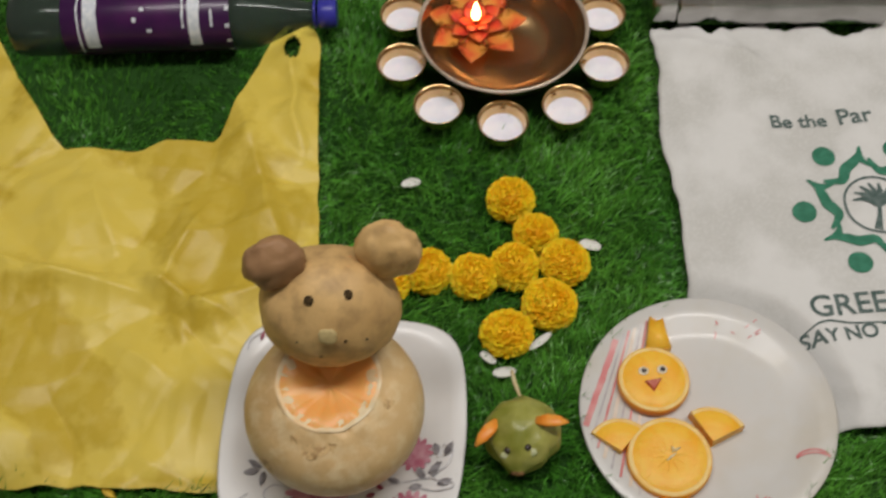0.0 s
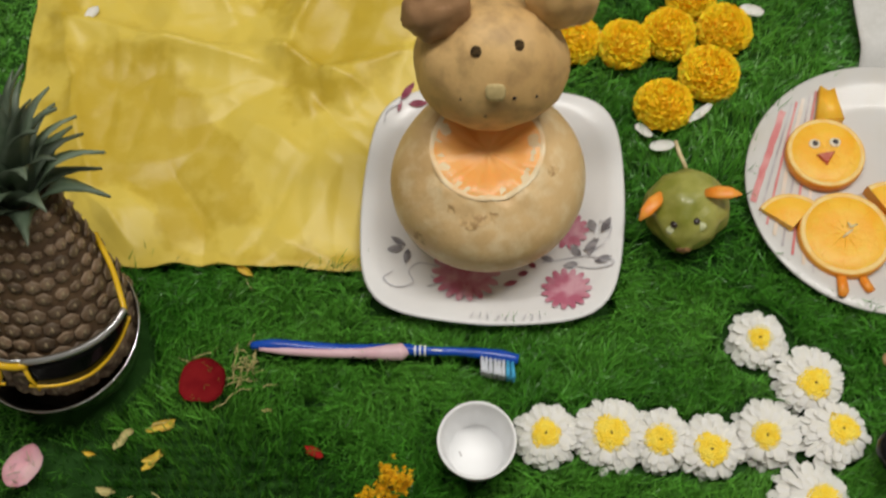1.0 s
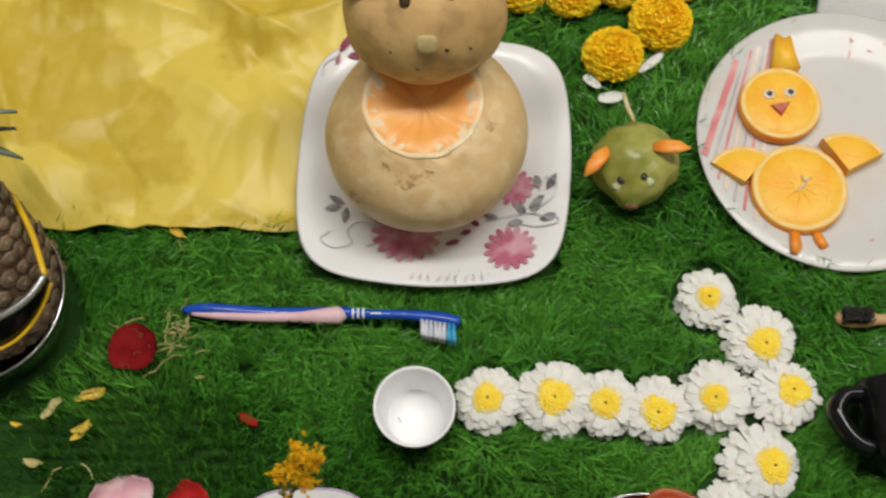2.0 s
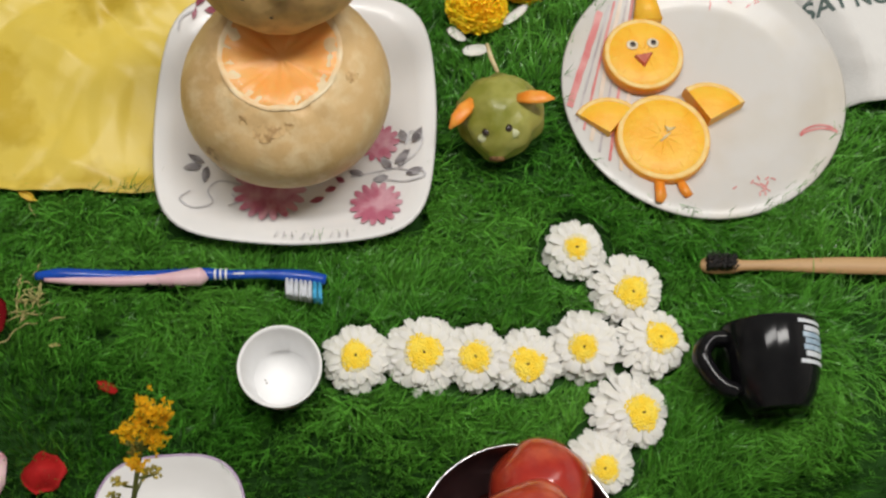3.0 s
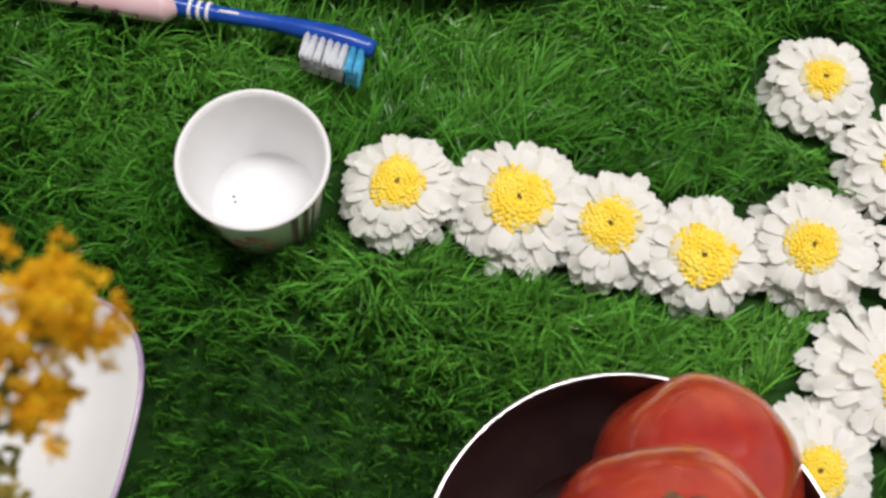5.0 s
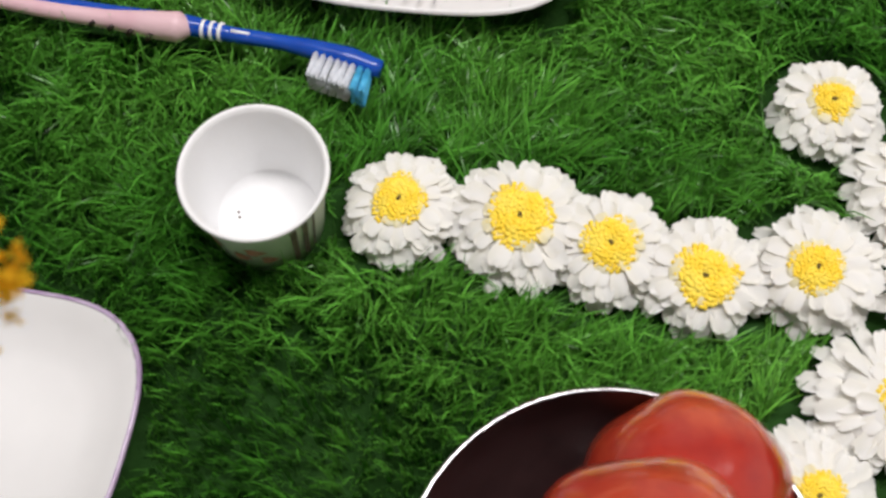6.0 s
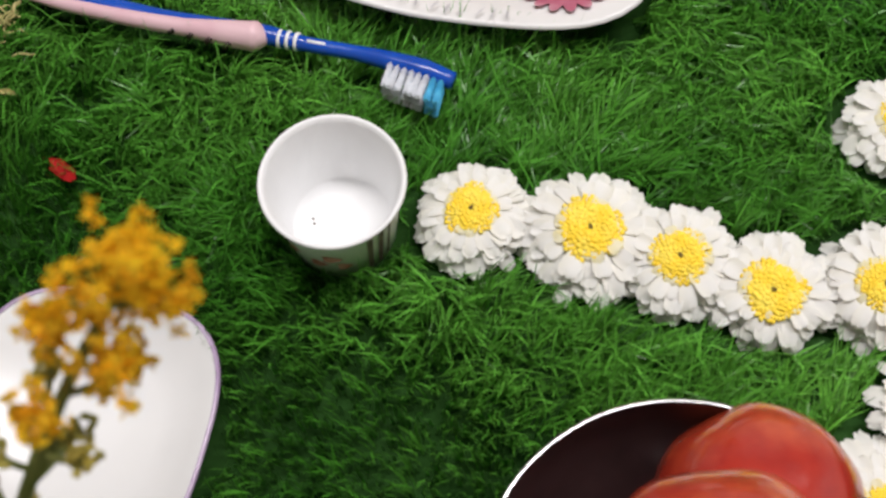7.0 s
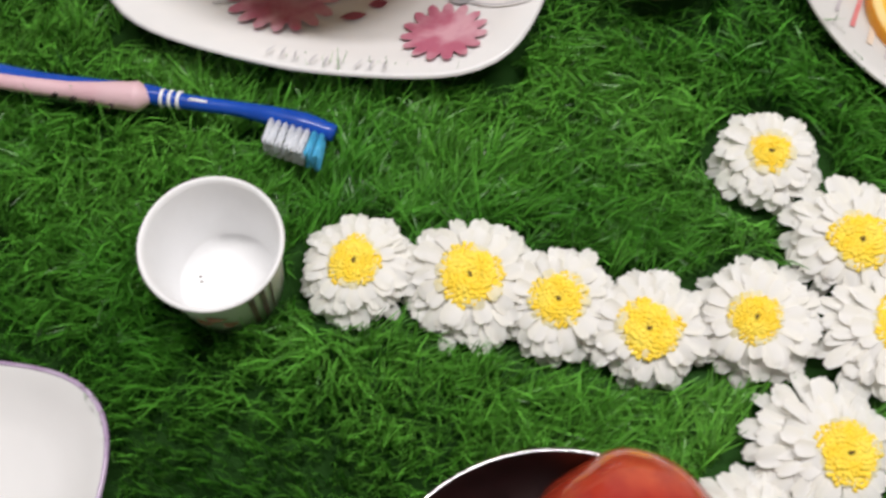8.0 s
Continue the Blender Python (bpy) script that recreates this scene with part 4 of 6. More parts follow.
def saucer():
    dish = thing("saucer", pose(-0.1225, -0.118, 0.005, 0, 0, 2), "white glazed rounded-square saucer with a thin lilac rim", "saucer")
    rings = [super_ring(r * 0.975, r * 1.02, 2.1 + 0.9 * r / 0.052, z, 80) for r, z in ((0.026, 0.001), (0.03, 0.0), (0.034, 0.003), (0.046, 0.0105), (0.0510, 0.0142), (0.0508, 0.0152), (0.0495, 0.0148), (0.044, 0.0105), (0.034, 0.0052), (0.028, 0.0035), (0.012, 0.0032), (0.0005, 0.0031))]
    part("dish", loft(rings), M_CHINA, dish)
    rings = [super_ring(r * 0.975, r * 1.02, 2.1 + 0.9 * r / 0.052, z, 80) for r, z in ((0.0517, 0.0140), (0.0518, 0.0152), (0.0510, 0.0160), (0.0502, 0.0156))]
    part("rim", loft(rings, False, False), M_LILAC, dish, "thin lilac painted rim")


saucer()


def fruit_bowl():
    bowl = thing("fruit_bowl", pose(0.0995, -0.137, 0.003), "steel bowl with a dark inside, holding pomegranates", "bowl")
    part("outside", lathe([(0.03, 0.0), (0.04, 0.001), (0.055, 0.017), (0.0635, 0.045), (0.0652, 0.0545), (0.0656, 0.0563), (0.0652, 0.0574), (0.0643, 0.0572)], 72, close=(True, False)), M_STEEL, bowl, "polished steel outside and rolled rim")
    part("inside", lathe([(0.0642, 0.0574), (0.0625, 0.045), (0.054, 0.019), (0.044, 0.0085)], 72, close=(False, False)), M_DARKBOWL, bowl, "dark maroon inner wall")
    part("bottom", lathe([(0.0442, 0.0087), (0.038, 0.006), (0.0004, 0.0055)], 60, close=(False, True)), M_STEEL, bowl, "bare steel bottom")


def pomegranate(m, r, label):
    fruit = thing("pomegranate", m, label, "fruit", "pomegranates in the bowl")
    bm = ball(r, r, r * 0.95, 40, 26, 0.05, 10, seed=r * 900)
    for v in bm.verts:
        a = math.atan2(v.co.y, v.co.x)
        v.co.xy *= 1 + 0.018 * math.cos(5 * a) * math.sin(math.pi * (v.co.z / r + 1) / 2)
    part("skin", bm, M_POM, fruit)
    bm = lathe([(r * 0.26, r * 0.9), (r * 0.2, r * 0.99), (r * 0.24, r * 1.1), (r * 0.2, r * 1.09), (r * 0.13, r * 0.98), (r * 0.02, r * 0.95)], 24, close=(False, True))
    for v in bm.verts:
        if v.co.z > r * 1.05:
            a = math.atan2(v.co.y, v.co.x)
            v.co.z += r * 0.05 * math.cos(6 * a)
            v.co.xy *= 1 + 0.1 * math.cos(6 * a)
    part("crown", bm, M_CROWN, fruit, "dry brown calyx crown")


fruit_bowl()
pomegranate(pose(0.116, -0.101, 0.0480, -20, 62, -60), 0.0345, "shiny red pomegranate leaning on others in the bowl")
pomegranate(pose(0.1045, -0.133, 0.0800, -7, -4, 0), 0.0355, "shiny red pomegranate on top showing its brown crown")
pomegranate(pose(0.071, -0.151, 0.046, 60, -50, 0), 0.0335, "deep red pomegranate low in the bowl")
pomegranate(pose(0.137, -0.150, 0.048, 70, 40, 0), 0.0335, "orange-red pomegranate low in the bowl")


def black_mug():
    mug = thing("mug", pose(0.2805, 0.0085, 0.0350, 90, 0, 0) @ Matrix.Diagonal((0.96, 0.96, 0.88, 1)), "glossy black mug lying on its side on the grass", "mug")
    # the axis runs along the thing's z: mouth at 0, base at 0.068
    part("body", lathe([(0.0200, 0.062), (0.0280, 0.046), (0.0310, 0.025), (0.0318, 0.003), (0.0325, 0.0), (0.0342, 0.0), (0.0345, 0.002), (0.0337, 0.025), (0.0315, 0.042), (0.0270, 0.056), (0.0215, 0.0655), (0.0195, 0.068), (0.0180, 0.067), (0.0004, 0.0662)], 64, close=(False, True)), M_BLACK, mug)
    part("inside", lathe([(0.0205, 0.0615), (0.0004, 0.0625)], 48, close=(False, True)), M_BLACK, mug)
    pts = curve_points([(-0.032, 0.002, 0.010), (-0.043, 0.002, 0.011), (-0.050, 0.002, 0.022), (-0.046, 0.002, 0.036), (-0.038, 0.002, 0.047), (-0.028, 0.002, 0.052)], 6)
    part("handle", tube(pts, 0.0066, 12, squash=1.5, up=(0, 1, 0)), M_BLACK, mug)

    decal_r = lambda z: float(np.interp(z, (0.002, 0.025, 0.042), (0.0345, 0.0337, 0.0315))) + 0.0004

    def decal(name, a0, a1, z0, z1, mat):
        bm = bmesh.new()
        rows = [[bm.verts.new((decal_r(z) * math.sin(math.radians(a0 + (a1 - a0) * i / 6)), decal_r(z) * math.cos(math.radians(a0 + (a1 - a0) * i / 6)), z))
                 for i in range(7)] for z in (z0, (z0 + z1) / 2, z1)]
        for p, q in zip(rows, rows[1:]):
            for i in range(6):
                bm.faces.new((p[i], p[i + 1], q[i + 1], q[i]))
        part(name, bm, mat, mug)

    decal("printed_bar", 18, 70, 0.0040, 0.0068, M_WHITEPRINT)
    decal("printed_bar", 18, 70, 0.0345, 0.0375, M_WHITEPRINT)
    for k in range(5):
        decal("printed_bar", 26 - 3 * (k % 2), 63 + 4 * (k % 2), 0.0090 + 0.0048 * k, 0.0130 + 0.0048 * k, M_BLUEPRINT if k in (1, 2, 3) else M_WHITEPRINT)


black_mug()


def toothbrush():
    brush = thing("toothbrush", pose(0, 0.0016, 0.0185), "blue and pink plastic toothbrush lying on its side", "toothbrush")
    line = [(-0.2225, 0.0600, 0), (-0.205, 0.0606, 0.001), (-0.18, 0.0592, 0), (-0.15, 0.0580, -0.0005), (-0.12, 0.0585, 0), (-0.105, 0.0590, 0), (-0.097, 0.0585, 0), (-0.085, 0.0580, 0), (-0.066, 0.0578, 0.0005), (-0.05, 0.0565, 0.001), (-0.035, 0.0548, 0.001), (-0.0215, 0.0525, 0.001)]
    rad = [0.0028, 0.0044, 0.0046, 0.0044, 0.0046, 0.0044, 0.0038, 0.0033, 0.0032, 0.0042, 0.0050, 0.0036]
    pts = curve_points(line, 5)
    radii = [float(np.interp(i / 5, range(len(rad)), rad)) for i in range(len(pts))]
    part("handle", tube(pts, radii, 14, squash=1.0), M_BLUE, brush, "glossy blue handle, neck and head")
    grip = curve_points([(-0.216, 0.0570, 0.001), (-0.195, 0.0558, 0.0012), (-0.165, 0.0548, 0.001), (-0.14, 0.0553, 0.0008), (-0.12, 0.0560, 0.001), (-0.109, 0.0568, 0.001), (-0.1035, 0.0575, 0.0006)], 6)
    gr = [0.0016, 0.0032, 0.0036, 0.0040, 0.0058, 0.0066, 0.0026]
    part("grip", tube(grip, [float(np.interp(i / 6, range(7), gr)) for i in range(len(grip))], 14), M_PINKGRIP, brush, "soft pink rubber grip")
    for i in range(4):
        x = -0.146 + 0.0085 * i
        part("grip_rib", tube([(x, 0.0512 - 0.0008 * i, 0.0005), (x + 0.0022, 0.0520 - 0.0006 * i, 0.0028)], [0.0013, 0.0009], 6), M_DARK, brush, "dark groove in the grip")
    for i in range(3):
        x = -0.0985 + 0.0037 * i
        part("ring", tube([(x - 0.0007, 0.0584, 0), (x + 0.0007, 0.0584, 0)], 0.0041, 14), M_PAPER, brush, "white printed ring")
    part("printed_bar", tube([(-0.086, 0.0578, 0.0029), (-0.078, 0.0577, 0.0028)], [0.0009, 0.0009], 6), M_PAPER, brush)
    rng = random.Random(2)
    first_tuft = {}
    for i in range(8):
        for j in range(3):
            x = -0.0485 + 0.0032 * i
            y = 0.0535 - 0.00055 * i
            cyan = i > 5
            d = Vector((0.02 + rng.uniform(-0.06, 0.06), -1, 0.18 + 0.14 * (j - 1))).normalized()
            p = Vector((x, y, 0.001 + 0.0024 * (j - 1)))
            mm = Matrix.Translation(p) @ d.to_track_quat("Z", "Y").to_matrix().to_4x4()
            if cyan in first_tuft:
                again(first_tuft[cyan], brush, mm)
            else:
                bm = bmesh.new()
                for k in range(14):
                    a, q = k * 2.4, 0.0011 * math.sqrt(k / 14)
                    tube([(q * math.cos(a), q * math.sin(a), 0), (q * 1.25 * math.cos(a), q * 1.25 * math.sin(a), 0.0138 + rng.uniform(-0.0006, 0.0004))], 0.00034, 5, bm)
                first_tuft[cyan] = part("bristle_tuft", bm, M_CYAN if cyan else M_BRISTLE, brush, "blue bristles" if cyan else "white bristles", mm)


toothbrush()


def bamboo_brush():
    brush = thing("bamboo_toothbrush", pose(0.2445, 0.0605, 0.0150, 0, 0, -1.5), "wooden bamboo toothbrush with charcoal black bristles", "toothbrush")
    rings = []
    for x, w, z in ((0, 0.001, 0), (0.0015, 0.0042, 0), (0.005, 0.0062, 0), (0.012, 0.0066, 0), (0.022, 0.0062, 0), (0.03, 0.0042, 0), (0.045, 0.0038, 0.0005), (0.07, 0.0052, 0.0008), (0.1, 0.0064, 0.0008), (0.14, 0.0068, 0), (0.175, 0.0064, 0), (0.183, 0.004, 0), (0.185, 0.001, 0)):
        rings.append([(x, w * math.cos(a), z + 0.003 * math.sin(a) * min(1, w / 0.004)) for a in (2 * math.pi * k / 14 for k in range(14))])
    part("handle", loft(rings), M_BAMBOO, brush)
    bm = bmesh.new()
    rng = random.Random(7)
    for i in range(11):
        for j in range(4):
            x, y = 0.0045 + 0.0019 * i, -0.0038 + 0.0026 * j
            for k in range(5):
                u, v = x + rng.uniform(-0.0008, 0.0008), y + rng.uniform(-0.001, 0.001)
                tube([(u, v, 0.0025), (u + rng.uniform(-0.0006, 0.0006), v + rng.uniform(-0.0006, 0.0010), 0.0125 + rng.uniform(-0.0006, 0.0006))], 0.0004, 5, bm)
    part("bristles", bm, M_CHAR, brush, "black charcoal bristles")


bamboo_brush()


# ---- round plate with the orange slices ----
def round_plate():
    plate = thing("round_plate", pose(0.263, 0.203, 0.0045), "white round plate with faded red and grey stripes", "plate")
    prof = ((0.06, 0.002), (0.066, 0.0), (0.075, 0.002), (0.09, 0.007), (0.1072, 0.0108), (0.1082, 0.0119), (0.107, 0.0128), (0.091, 0.0098), (0.078, 0.0050), (0.07, 0.0036), (0.03, 0.0034), (0.0005, 0.0034))
    part("dish", lathe(prof, 96), M_OLDCHINA, plate)
    zt = lambda r: float(np.interp(r, (0, 0.07, 0.078, 0.091, 0.107), (0.0034, 0.0036, 0.005, 0.0098, 0.0128))) + 0.0007

    def stripe(p, q, w, mat, name="painted_stripe"):
        bm = bmesh.new()
        p, q = Vector(p), Vector(q)
        d = (q - p).normalized()
        nrm = Vector((-d.y, d.x))
        prev = None
        for i in range(21):
            c = p.lerp(q, i / 20)
            pair = []
            for s in (-1, 1):
                v = c + nrm * w * s * (0.8 + 0.3 * noise.noise(Vector((i * 0.5, s, w * 900))))
                pair.append(bm.verts.new((v.x, v.y, zt(v.length))))
            if prev:
                bm.faces.new((prev[0], pair[0], pair[1], prev[1]))
            prev = pair
        part(name, bm, mat, plate)

    stripe((-0.0735, 0.066), (-0.1035, -0.016), 0.0032, M_REDSTRIPE)
    stripe((-0.066, 0.072), (-0.099, -0.028), 0.0010, M_GREYSTRIPE)
    stripe((-0.0615, 0.075), (-0.094, -0.035), 0.0012, M_REDSTRIPE)
    stripe((-0.056, 0.078), (-0.089, -0.044), 0.0020, M_BEIGESTRIPE)
    stripe((-0.05, 0.082), (-0.0835, -0.053), 0.0010, M_GREYSTRIPE)
    stripe((-0.045, 0.085), (-0.0765, -0.06), 0.0014, M_REDSTRIPE)
    stripe((-0.038, 0.088), (-0.069, -0.068), 0.0018, M_BEIGESTRIPE)
    stripe((-0.030, 0.09), (-0.062, -0.074), 0.0008, M_GREYSTRIPE)
    rng = random.Random(9)
    for cx, cy, n in ((0.035, -0.08, 16), (0.05, 0.075, 6), (0.02, 0.085, 5)):
        for i in range(n):
            x, y, a = cx + rng.gauss(0, 0.008), cy + rng.gauss(0, 0.006), rng.uniform(0, 6.28)
            if math.hypot(x, y) < 0.1:
                stripe((x, y), (x + 0.004 * math.cos(a), y + 0.004 * math.sin(a)), 0.0007, M_REDSTRIPE, "painted_fleck")
    for k in range(2):
        pts = [(0.083 + 0.014 * math.cos(a) , -0.043 + (0.010 - 0.003 * k) * math.sin(a)) for a in (0.3 + 0.3 * i for i in range(9))]
        for p, q in zip(pts, pts[1:]):
            stripe(p, q, 0.0011, M_REDSTRIPE, "painted_arc")


round_plate()


def slice_bm(r, h, a0=0.0, a1=360.0, n=56):
    """Peel, pith and pulp of a round or cut orange slice; three bmeshes."""
    out = []
    full = a1 - a0 >= 359
    for prof in (((r * 0.92, 0), (r * 0.985, h * 0.1), (r, h * 0.5), (r * 0.98, h * 0.92), (r * 0.955, h), (r * 0.94, h * 0.95)), ((r * 0.968, h * 0.97), (r * 0.94, h * 1.03), (r * 0.87, h * 1.02), (r * 0.84, h * 0.94)), ((r * 0.865, h * 0.97), (r * 0.84, h * 1.02), (r * 0.5, h * 1.03), (r * 0.06, h * 1.02), (r * 0.01, h * 1.0))):
        m = n if full else n // 2 + 1
        rings = [[(q * math.cos(a), q * math.sin(a), z) for a in (math.radians(a0 + (a1 - a0) * i / (n if full else m - 1)) for i in range(m))] for q, z in prof]
        out.append(loft(rings, False, False, cyclic=full))
    return out


def orange_slice(m, r, h, label, a0=0.0, a1=360.0, star=True):
    s = thing("orange_slice", m, label, "fruit slice", "orange slices")
    peel, pith, pulp = slice_bm(r, h, a0, a1)
    part("peel", peel, M_PEEL, s, "bright orange peel")
    part("pith", pith, M_PITH, s, "pale pith ring")
    p = part("pulp", pulp, M_PULP, s, "juicy orange pulp")
    if a1 - a0 < 359:
        for a in (a0, a1):
            bm = bmesh.new()
            c, sn = math.cos(math.radians(a)), math.sin(math.radians(a))
            bm.faces.new([bm.verts.new((q * c, q * sn, z)) for q, z in ((0, 0), (r * 0.98, 0), (r, h * 0.5), (r * 0.955, h), (0, h * 1.04))])
            part("cut_face", bm, M_PULP, s)
    elif star:
        for k in range(10):
            a = math.radians(36 * k + 7)
            bm = tube([(r * 0.12 * math.cos(a), r * 0.12 * math.sin(a), h * 1.02), (r * 0.8 * math.cos(a), r * 0.8 * math.sin(a), h * 1.02)], [0.0004, 0.0002], 5, squash=0.4)
            part("segment_wall", bm, M_PULP2, p)
    return s


M_EYEWHITE = material("eye_pith", (0.80, 0.72, 0.58), 0.5, second=(0.72, 0.62, 0.46), scale=300)
M_PULP2 = material("segment_skin", (0.9, 0.46, 0.03), 0.42, second=(0.9, 0.42, 0.02), scale=120)
body = orange_slice(pose(0.2275, 0.160, 0.0085), 0.0355, 0.0115, "thick round orange slice as a duck body on the plate")
for x, y, a, ln in ((-0.003, -0.004, 40, 0.011), (0.002, 0.004, 25, 0.008), (0.004, 0.005, 120, 0.004)):
    c, s = math.cos(math.radians(a)), math.sin(math.radians(a))
    part("pith_core", tube([(x, y, 0.0118), (x + ln * c * 0.5, y + ln * s * 0.5, 0.0126), (x + ln * c, y + ln * s, 0.0118)], [0.0006, 0.0011, 0.0005], 7), M_CREAM, body, "white pith core")
head = orange_slice(pose(0.2195, 0.2305, 0.0085), 0.0310, 0.0105, "round orange slice as a duck face with two eyes")
for x in (-0.0085, 0.0075):
    y = 0.007 if x < 0 else 0.0085
    e = part("eye", ball(0.0046, 0.0042, 0.0011, 14, 8), M_EYEWHITE, head, "cream white eye", pose(x, y, 0.0111))
    part("pupil", ball(0.0024, 0.0024, 0.0010, 12, 6), M_DARK, e, "black seed pupil", pose(0.0003, 0, 0.0008))
bm = bmesh.new()
vs = [bm.verts.new(p) for p in ((-0.0085, -0.0030, 0.0105), (0.0068, -0.0005, 0.0105), (-0.0005, -0.0125, 0.0105), (-0.0070, -0.0030, 0.0134), (0.0055, -0.0006, 0.0134), (-0.0006, -0.0098, 0.0126))]
for q in ((0, 1, 4, 3), (1, 2, 5, 4), (2, 0, 3, 5), (3, 4, 5)):
    bm.faces.new([vs[i] for i in q])
part("beak", bm, material("red_beak", (0.45, 0.07, 0.03), 0.45, second=(0.52, 0.14, 0.06), scale=200), head, "small red carrot beak", smooth=False)
orange_slice(pose(0.1880, 0.1640, 0.0072, 0, 0, 0), 0.0300, 0.013, "cut orange wedge as a duck wing", 50, 146)
orange_slice(pose(0.2640, 0.1730, 0.0072, 0, 0, 0), 0.0320, 0.014, "cut orange wedge as a duck wing", 28, 122)


def peel_piece(points, mat, label, z=0.0075, h=0.004, name="peel_piece"):
    bm = bmesh.new()
    lift = lambda x, y: z + max(0.0, math.hypot(x - 0.263, y - 0.203) - 0.078) * 0.33
    low = [bm.verts.new((x, y, lift(x, y))) for x, y in points]
    top = [bm.verts.new((x, y, lift(x, y) + h + 0.0008 * noise.noise(Vector((x * 300, y * 300, 0))))) for x, y in points]
    n = len(points)
    bm.faces.new(low[::-1])
    bm.faces.new(top)
    for i in range(n):
        bm.faces.new((low[i], low[(i + 1) % n], top[(i + 1) % n], top[i]))
    bmesh.ops.bevel(bm, geom=bm.edges[:], offset=0.0007, segments=2, affect="EDGES")
    return solid(name, bm, mat, Matrix(), label, "fruit piece")


peel_piece([(0.2145, 0.259), (0.2375, 0.261), (0.2345, 0.270), (0.2310, 0.288), (0.2255, 0.284), (0.2190, 0.289), (0.2175, 0.275)], M_PULP, "small orange flesh piece as a duck crest", 0.0085, 0.010)
peel_piece([(0.2185, 0.130), (0.2255, 0.130), (0.2250, 0.112), (0.2215, 0.107), (0.2165, 0.108)], M_CARROT, "orange carrot strip as a duck foot", 0.0098)
peel_piece([(0.2350, 0.130), (0.2410, 0.129), (0.2425, 0.120), (0.2455, 0.115), (0.2395, 0.112), (0.2360, 0.119)], M_CARROT, "orange carrot strip as a duck foot", 0.0098)


# ---- guava mouse ----
def guava():
    g = thing("guava_figure", pose(0.1054, 0.1733, 0.0315), "green guava with carrot ears and dark pin eyes", "fruit figure")
    bm = ball(0.0315, 0.0305, 0.0275, 48, 30, 0.10, 12)
    for v in bm.verts:
        a = math.atan2(v.co.y, v.co.x)
        v.co.xy *= 1 + 0.02 * math.cos(4 * a + 0.6)
        if v.co.y < -0.015:
            v.co.y -= 0.004 * math.exp(-((v.co.x + 0.004) / 0.012) ** 2)
    part("skin", bm, M_GUAVA, g)
    top = lambda x, y: 0.0275 * math.sqrt(max(0.0, 1 - (x / 0.0315) ** 2 - (y / 0.0305) ** 2))
    for x, y, dx, dy in ((-0.0205, 0.0030, -0.0175, -0.0215), (0.0100, 0.0015, 0.0265, -0.0035)):
        p = Vector((x, y, top(x, y) - 0.001))
        q = p + Vector((dx, dy, 0.005 if dx > 0 else -0.002))
        d = q - p
        bm = tube([p, p.lerp(q, 0.35) + Vector((0, 0, 0.002)), p.lerp(q, 0.7) + Vector((0, 0, 0.002)), q], [0.0034, 0.0056, 0.0048, 0.0008], 12, squash=0.35)
        part("ear", bm, M_CARROT, g, "pointed orange carrot ear")
    for x, y in ((-0.0120, -0.0210), (0.0035, -0.0200)):
        part("mouth_patch", ball(0.0072, 0.0042, 0.0012, 16, 8), M_GUAVAFLESH, g, "pale peeled patch", pose(x + 0.001, y - 0.0030, top(x, y - 0.003) - 0.0002, 48, 0, 0))
        part("eye", ball(0.0031, 0.0031, 0.0022, 12, 8), M_DARK, g, "dark pin eye", pose(x, y, top(x, y) + 0.0004))
    part("calyx", ball(0.0058, 0.0022, 0.0040, 14, 8, 0.3, 15), M_CROWN, g, "dry brown calyx", pose(-0.004, -0.0345, 0.001))
    part("tail", tube([(-0.002, 0.024, 0.022), (-0.006, 0.036, 0.021), (-0.0085, 0.048, 0.02)], [0.0014, 0.0018, 0.0014], 8), M_CREAM, g, "pale pith tail")


guava()

# ---- pineapple with sunglasses in a steel bowl ----
M_PINE = material("pineapple_skin", (0.15, 0.095, 0.055), 0.5, second=(0.31, 0.24, 0.16), scale=110, rnd=0.45, fine=((0.08, 0.04, 0.02), 170, 0.7), bump=0.6, bump_scale=260)
M_PINECORE = material("pineapple_gap", (0.07, 0.04, 0.02), 0.8, second=(0.11, 0.065, 0.03), scale=80, bump=0.5)
M_TIP = material("scale_tip", (0.4, 0.32, 0.2), 0.6, second=(0.28, 0.2, 0.11), scale=200)
M_LEAF = material("pineapple_leaf", (0.085, 0.125, 0.075), 0.5, second=(0.15, 0.19, 0.13), scale=30, rnd=0.3, stretch=(0.3, 2, 2), bump=0.2, bump_scale=300)
M_YFRAME = material("yellow_frame", (0.75, 0.47, 0.015), 0.25, second=(0.7, 0.42, 0.012), scale=60, coat=0.4)
M_SILVER = material("silver_trim", (0.6, 0.6, 0.6), 0.28, 0.9, second=(0.5, 0.5, 0.5), scale=60)
M_LENS = material("dark_lens", (0.004, 0.004, 0.004), 0.12, second=(0.008, 0.007, 0.007), scale=30, ior=1.2)


def steel_bowl(m, r, h, label):
    bowl = thing("steel_bowl", m, label, "bowl", "steel bowls")
    part("wall", lathe([(r * 0.5, 0.0), (r * 0.6, 0.0), (r * 0.82, h * 0.3), (r * 0.95, h * 0.75), (r * 0.985, h * 0.96), (r * 1.0, h * 0.985), (r * 0.995, h * 1.01), (r * 0.975, h), (r * 0.94, h * 0.75), (r * 0.8, h * 0.3), (r * 0.58, 0.003), (0.0005, 0.0025)], 72), M_STEEL, bowl)
    return bowl


